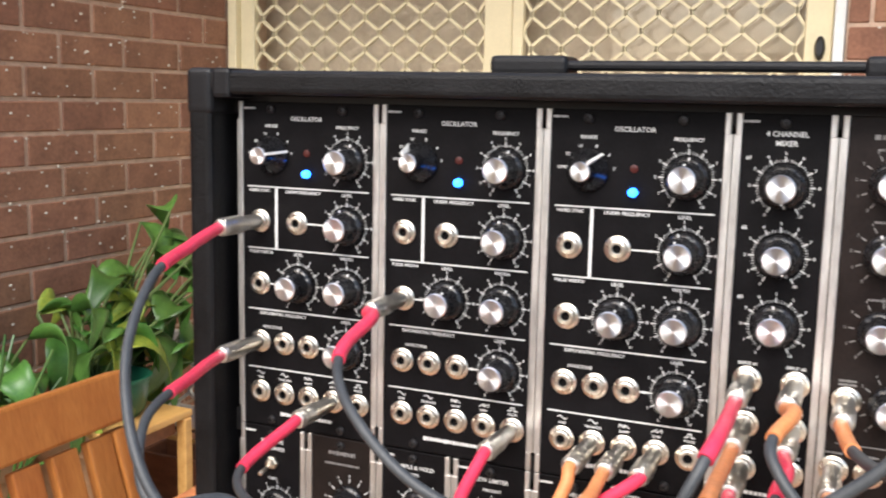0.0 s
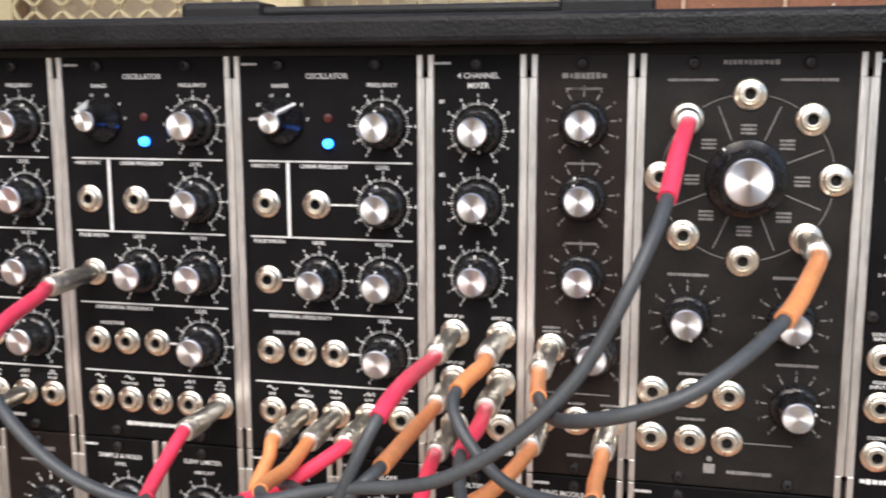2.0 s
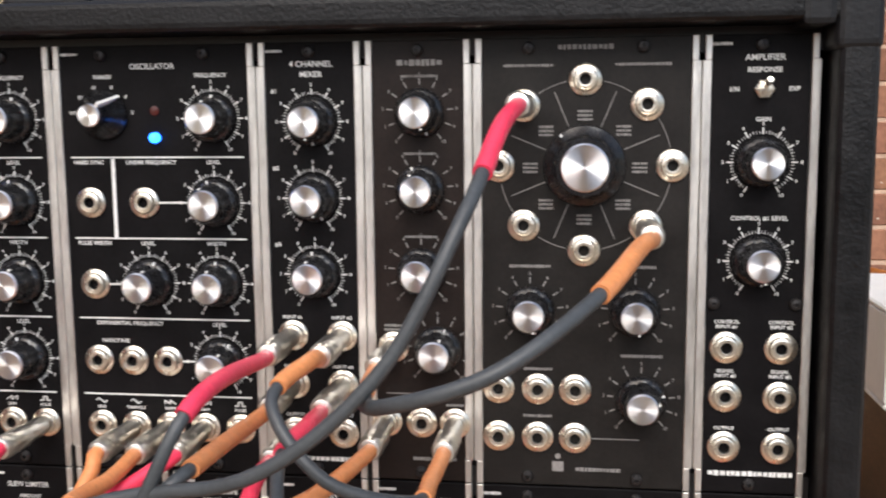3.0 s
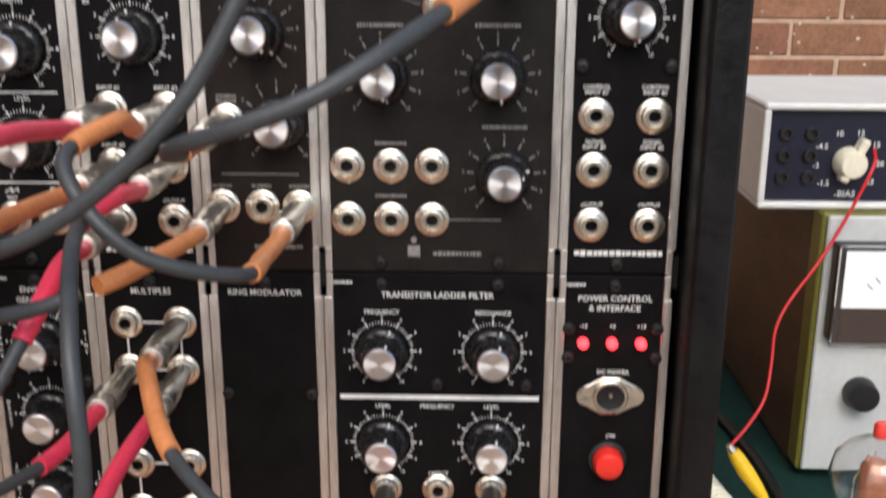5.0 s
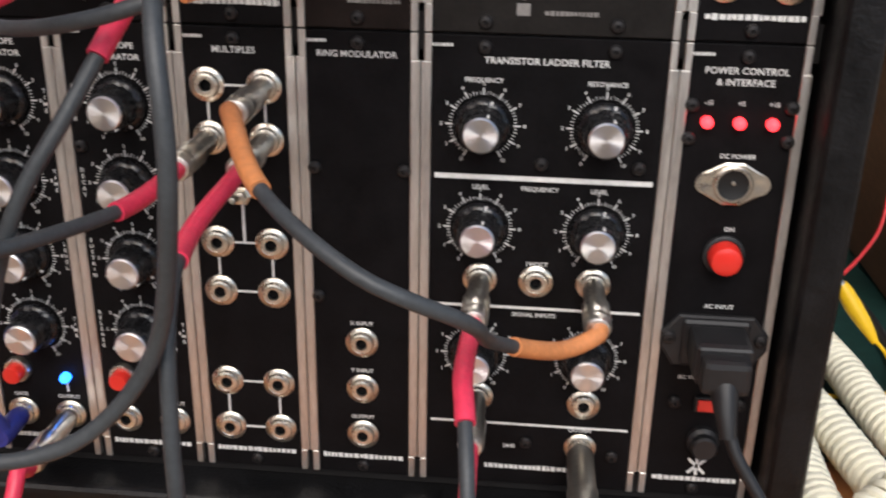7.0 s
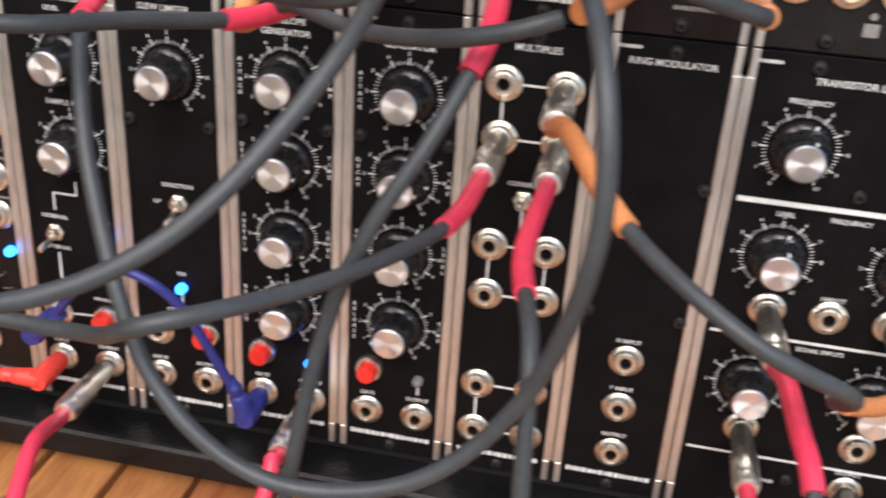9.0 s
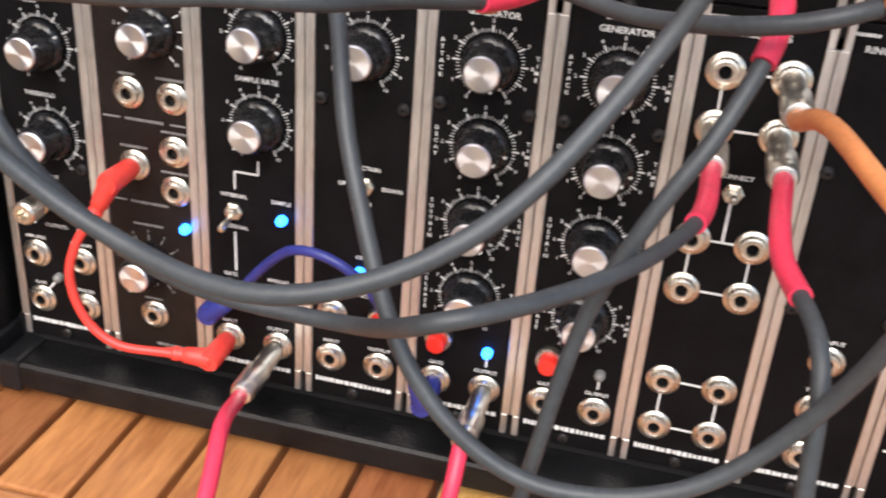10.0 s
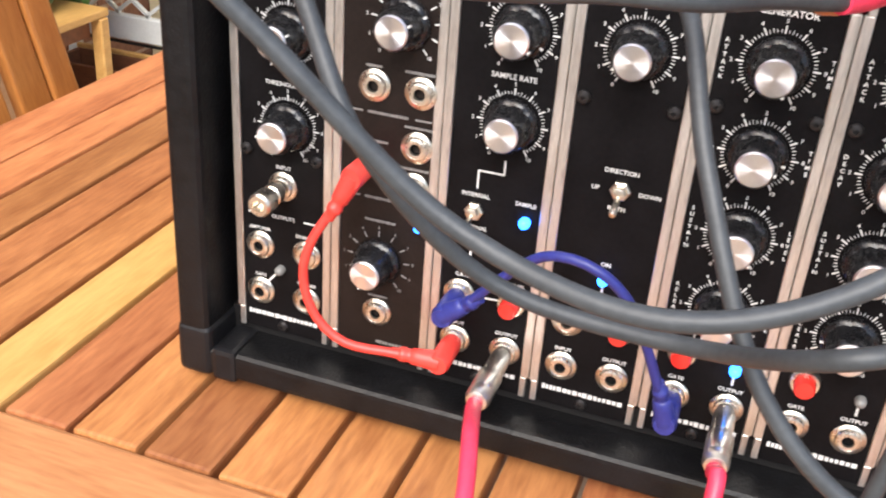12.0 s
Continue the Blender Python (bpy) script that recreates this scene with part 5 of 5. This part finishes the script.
unit = thing("bias_unit", "white steel bench unit with navy fascia on the meter cabinet", "test unit", (0.709, 0.276, TOP + 0.2105))
part("bottom_plate", box(0, 0.30, 0.0, 0.175, 0, 0.005, 0.0015), WHITE_METAL, unit)
part("top_plate", box(0, 0.30, 0.0, 0.175, 0.072, 0.077, 0.0015), WHITE_METAL, unit)
part("side_plate", box(0, 0.005, 0.0005, 0.1745, 0.0052, 0.0718, 0.001), WHITE_METAL, unit)
part("side_plate", box(0.295, 0.30, 0.0005, 0.1745, 0.0052, 0.0718, 0.001), WHITE_METAL, unit)
part("back_plate", box(0.0052, 0.2948, 0.169, 0.173, 0.0052, 0.0718), WHITE_METAL, unit)
fascia = part("fascia", box(0.0055, 0.2945, 0.006, 0.009, 0.0055, 0.0715), NAVY, unit, "navy front panel")
for cx in (0.0175, 0.036):
    for cz in (0.0225, 0.0385, 0.0545):
        so = part("socket", lathe([(0.0052, 0.0), (0.0052, 0.002), (0.0044, 0.003), (0.0030, 0.003), (0.0028, 0.0006), (0.0, 0.0006)], 18), BLACK_RUBBER, fascia, at=(cx, 0.006, cz))
sel = part("selector_knob", joined("selector", [(lathe([(0.0115, 0.0), (0.0118, 0.003), (0.0100, 0.012), (0.0088, 0.014), (0.0, 0.0145)], 28), Matrix()), (box(-0.003, 0.003, -0.013, -0.001, 0.006, 0.020, 0.0015), Matrix()),
                                                (box(-0.003, 0.003, -0.013, -0.001, -0.014, -0.006, 0.0015), Matrix())]), IVORY, fascia, "ivory pointer knob", (0.064, 0.006, 0.034), Matrix.Rotation(radians(25), 4, "Y"))
marks = []
for k, s in enumerate(("-1.5", "-3", "-4.5", "10", "12", "15", "20", "25")):
    a = radians(-135 + 38 * k)
    marks.append((text_mesh(s, 0.0058), Matrix.Translation((0.064 + 0.023 * math.sin(a), 0.0055, 0.034 + 0.022 * math.cos(a))) @ FACE_OUT))
marks.append((text_mesh("-BIAS", 0.0068), Matrix.Translation((0.064, 0.0055, 0.0105)) @ FACE_OUT))
part("lettering", joined("marks", marks), INK, fascia, "white printed figures")["kind"] = "stuff"

valve = thing("vacuum_tube", "clear glass vacuum tube on a brown bakelite base", "vacuum tube", (0.764, 0.150, TOP))
valve.scale = (0.76, 0.76, 0.86)
part("foot", lathe([(0.0, 0.0), (0.046, 0.0), (0.047, 0.003), (0.045, 0.011), (0.038, 0.015), (0.0, 0.015)], 40, "z"), BROWN_BAKELITE, valve)
part("collar", lathe([(0.031, 0.0152), (0.031, 0.036), (0.029, 0.040), (0.0, 0.040)], 36, "z"), BROWN_BAKELITE, valve)
part("bulb", lathe([(0.0162, 0.0414), (0.017, 0.0402), (0.028, 0.050), (0.0355, 0.063), (0.0375, 0.075), (0.034, 0.089), (0.023, 0.100), (0.010, 0.106), (0.001, 0.107), (0.001, 0.1058),
                    (0.0096, 0.1048), (0.0223, 0.0990), (0.0329, 0.0885), (0.0363, 0.075), (0.0344, 0.0635), (0.0272, 0.0510), (0.0162, 0.0414)], 36, "z"), CLEAR, valve, "clear glass bulb").visible_shadow = False
part("electrode", lathe([(0.0, 0.046), (0.0115, 0.046), (0.0125, 0.049), (0.0125, 0.082), (0.009, 0.087), (0.0, 0.087)], 24, "z"), material("copper_electrode", (0.42, 0.17, 0.10), 0.45, 0.4, 40, 0.2), valve, "coppery electrode inside the bulb")
for px, py in ((-0.0155, 0.004), (0.0145, -0.007), (0.003, 0.0155)):
    part("support_wire", tube([Vector((px, py, 0.045)), Vector((px, py, 0.070)), Vector((px * 0.4, py * 0.4, 0.092))], 0.0009, 8), NICKEL, valve)
part("top_cap", lathe([(0.0055, 0.1072), (0.0060, 0.1085), (0.0060, 0.116), (0.004, 0.119), (0.0, 0.119)], 20, "z"), RED_RUBBER, valve, "orange-red top cap")
part("terminal", lathe([(0.006, 0.0153), (0.006, 0.023), (0.004, 0.027), (0.0, 0.0275)], 14, "z"), NICKEL, valve, at=(-0.0385, -0.004, -0.0035))

clip = thing("crocodile_clip_lead", "yellow crocodile clip lead joined to a thin red wire", "clip lead", (0.68, 0.19, 0.82))
co = Vector(clip.location)
part("jaw", tube([Vector(p) - co for p in ((0.6795, 0.190, 0.820), (0.682, 0.19, 0.8165), (0.685, 0.189, 0.8125))], [0.0018, 0.0030, 0.0034], 10), NICKEL, clip, "bright metal jaw")
part("boot", tube([Vector(p) - co for p in ((0.683, 0.19, 0.8155), (0.686, 0.189, 0.811), (0.692, 0.186, 0.802), (0.698, 0.182, 0.794), (0.703, 0.178, 0.787), (0.706, 0.176, 0.782))], [0.0040, 0.0052, 0.0058, 0.0050, 0.0036, 0.0024], 14), YELLOW, clip, "yellow vinyl boot")
part("yellow_wire", tube([p - co for p in spline([(0.705, 0.1765, 0.7845), (0.713, 0.176, 0.776), (0.719, 0.174, 0.766), (0.718, 0.163, 0.7590), (0.703, 0.148, 0.7575), (0.68, 0.147, 0.7575), (0.645, 0.152, 0.7575)], 0.005)], 0.0014, 8), YELLOW, clip)
part("red_wire", tube([p - co for p in spline([(0.6805, 0.19, 0.819), (0.695, 0.2, 0.831), (0.708, 0.212, 0.846), (0.714, 0.224, 0.868), (0.717, 0.232, 0.889), (0.727, 0.24, 0.907), (0.744, 0.248, 0.928), (0.758, 0.254, 0.948), (0.772, 0.258, 0.975), (0.784, 0.262, 1.002), (0.790, 0.280, 1.01)], 0.005)], 0.0012, 8), RED_WIRE, clip)

flex = thing("black_flex", "thick black flexible lead lying on the green cloth", "cable", (0.741, 0.22, TOP))
fo = Vector(flex.location)
part("cord", tube([p - fo for p in spline([(0.690, 0.50, 0.7595), (0.712, 0.40, 0.7595), (0.728, 0.30, 0.7595), (0.731, 0.235, 0.7595), (0.727, 0.184, 0.7595), (0.711, 0.124, 0.7595), (0.702, 0.088, 0.7592), (0.715, 0.05, 0.7545), (0.80, -0.02, 0.7545), (0.95, -0.04, 0.7545)], 0.006)], 0.0038, 12), BLACK_RUBBER, flex)


def coiled(label, way, coil_r, wire_r, pitch, name="coiled_cord"):
    """Helically wound cord laid along a way."""
    ob = thing(name, label, "cable", way[0], "coiled cream cords")
    o = Vector(way[0])
    axis = [p - o for p in spline(way, 0.002)]
    pts, run = [], 0.0
    side = (axis[1] - axis[0]).orthogonal().normalized()
    for k in range(len(axis) - 1):
        t = (axis[k + 1] - axis[k]).normalized()
        side = (side - t * side.dot(t)).normalized()
        up = t.cross(side)
        seg = (axis[k + 1] - axis[k]).length
        n = max(1, round(12 * seg / pitch))
        for i in range(n):
            ph = 2 * math.pi * (run + seg * i / n) / pitch
            pts.append(axis[k] + t * seg * i / n + (side * math.cos(ph) + up * math.sin(ph)) * coil_r)
        run += seg
    part("cord", tube(pts, wire_r, 7), CREAM_CORD, ob)
    return ob


coiled("cream coiled telephone-style cord heaped on the table", [(0.668, 0.235, 0.772), (0.677, 0.19, 0.771), (0.683, 0.155, 0.771), (0.687, 0.120, 0.770), (0.694, 0.085, 0.768), (0.703, 0.05, 0.767), (0.712, 0.018, 0.767), (0.716, -0.02, 0.767), (0.70, -0.06, 0.767)], 0.0095, 0.0028, 0.0060)
coiled("cream coiled telephone-style cord heaped on the table", [(0.640, 0.150, 0.771), (0.654, 0.109, 0.770), (0.661, 0.080, 0.769), (0.668, 0.050, 0.767), (0.676, 0.018, 0.767), (0.684, -0.02, 0.767), (0.690, -0.052, 0.767)], 0.0095, 0.0028, 0.0058)
coiled("cream coiled telephone-style cord heaped on the table", [(0.634, 0.115, 0.770), (0.6345, 0.075, 0.768), (0.6345, 0.03, 0.767), (0.638, -0.01, 0.767), (0.642, -0.05, 0.767)], 0.0095, 0.0028, 0.0058)
coiled("cream coiled telephone-style cord heaped on the table", [(0.652, -0.005, 0.780), (0.668, 0.004, 0.787), (0.688, 0.006, 0.787), (0.708, 0.000, 0.786), (0.724, -0.014, 0.780)], 0.0095, 0.0028, 0.0060)
copy_thing(chair, Matrix.Translation((1.08, 1.38, 0)) @ Matrix.Rotation(radians(200), 4, "Z"))


# ---- bricks, last ----
def brick_mesh(w, h, d, seed):
    rnd = random.Random(seed)
    me = box(-w / 2, w / 2, -d, 0.012, -h / 2, h / 2, 0.003)
    for v in me.vertices:
        v.co.x += rnd.uniform(-0.0012, 0.0012)
        v.co.z += rnd.uniform(-0.001, 0.001)
    me.materials.append(BRICK)
    return me


FULL = [brick_mesh(PITCH - JOINT, COURSE - JOINT, 0.004, k) for k in range(4)]
FULL_N = [brick_mesh(PITCH_N - JOINT, COURSE_N - JOINT, 0.004, 20 + k) for k in range(4)]
END_N = (brick_mesh(0.056 - JOINT, COURSE_N - JOINT, 0.004, 31), brick_mesh(0.176 - JOINT, COURSE_N - JOINT, 0.004, 32))
rnd = random.Random(2)
far_bricks = {"w": [], "n": []}


def lay(parent, key, place, turn, me, near):
    m = Matrix.Translation(place) @ turn
    if near:
        ob = new("brick", me)
        ob.parent = parent
        ob.matrix_basis = m
    else:
        far_bricks[key].append((me, m))


west_turn = Matrix.Rotation(radians(90), 4, "Z")
WEST_FOOT, NORTH_FOOT, WEST_END = -0.048, 0.019, 2.221
for c in range(31):
    z = WEST_FOOT + (c + 0.5) * COURSE
    y = WEST_END - (0 if c % 2 else PITCH / 2)
    while y > -2.3:
        near = 0.6 < y - PITCH / 2 < 2.2 and 0.40 < z < 1.56
        lay(wall_west, "w", (WX - 0.006, y - PITCH / 2, z), west_turn, rnd.choice(FULL), near)
        y -= PITCH
    z = NORTH_FOOT + (c + 0.5) * COURSE_N
    wide = 0.176 if c % 2 else 0.056
    if z > 2.6:
        continue
    lay(wall_north, "n", (DOOR_R + 0.002 + wide / 2, WY + 0.006, z), Matrix(), END_N[c % 2], False)
    x = DOOR_R + 0.002 + wide
    while x < 3.2:
        near = x < 1.9 and 0.55 < z < 1.56
        lay(wall_north, "n", (x + PITCH_N / 2, WY + 0.006, z), Matrix(), rnd.choice(FULL_N), near)
        x += PITCH_N
for key, wall in (("w", wall_west), ("n", wall_north)):
    ob = part("bricks", joined("bricks", far_bricks[key]), BRICK, wall)
    ob["kind"] = "stuff"
specks = []
dot = box(-0.003, 0.003, -0.0012, 0.001, -0.0022, 0.0022, 0.0008)
for k in range(420):
    specks.append((dot, Matrix.Translation((WX - 0.0014 - 0.0006, rnd.uniform(0.6, 2.1), rnd.uniform(0.5, 1.6))) @ west_turn @ Matrix.Scale(rnd.uniform(0.4, 1.5), 4)))
for k in range(300):
    specks.append((dot, Matrix.Translation((rnd.uniform(0.29, 1.9), WY + 0.0014 + 0.0006, rnd.uniform(0.6, 1.6))) @ Matrix.Scale(rnd.uniform(0.4, 1.5), 4)))
ob = part("specks", joined("specks", specks), SPECK, wall_west, "pale specks on the brick faces")
ob["kind"] = "stuff"
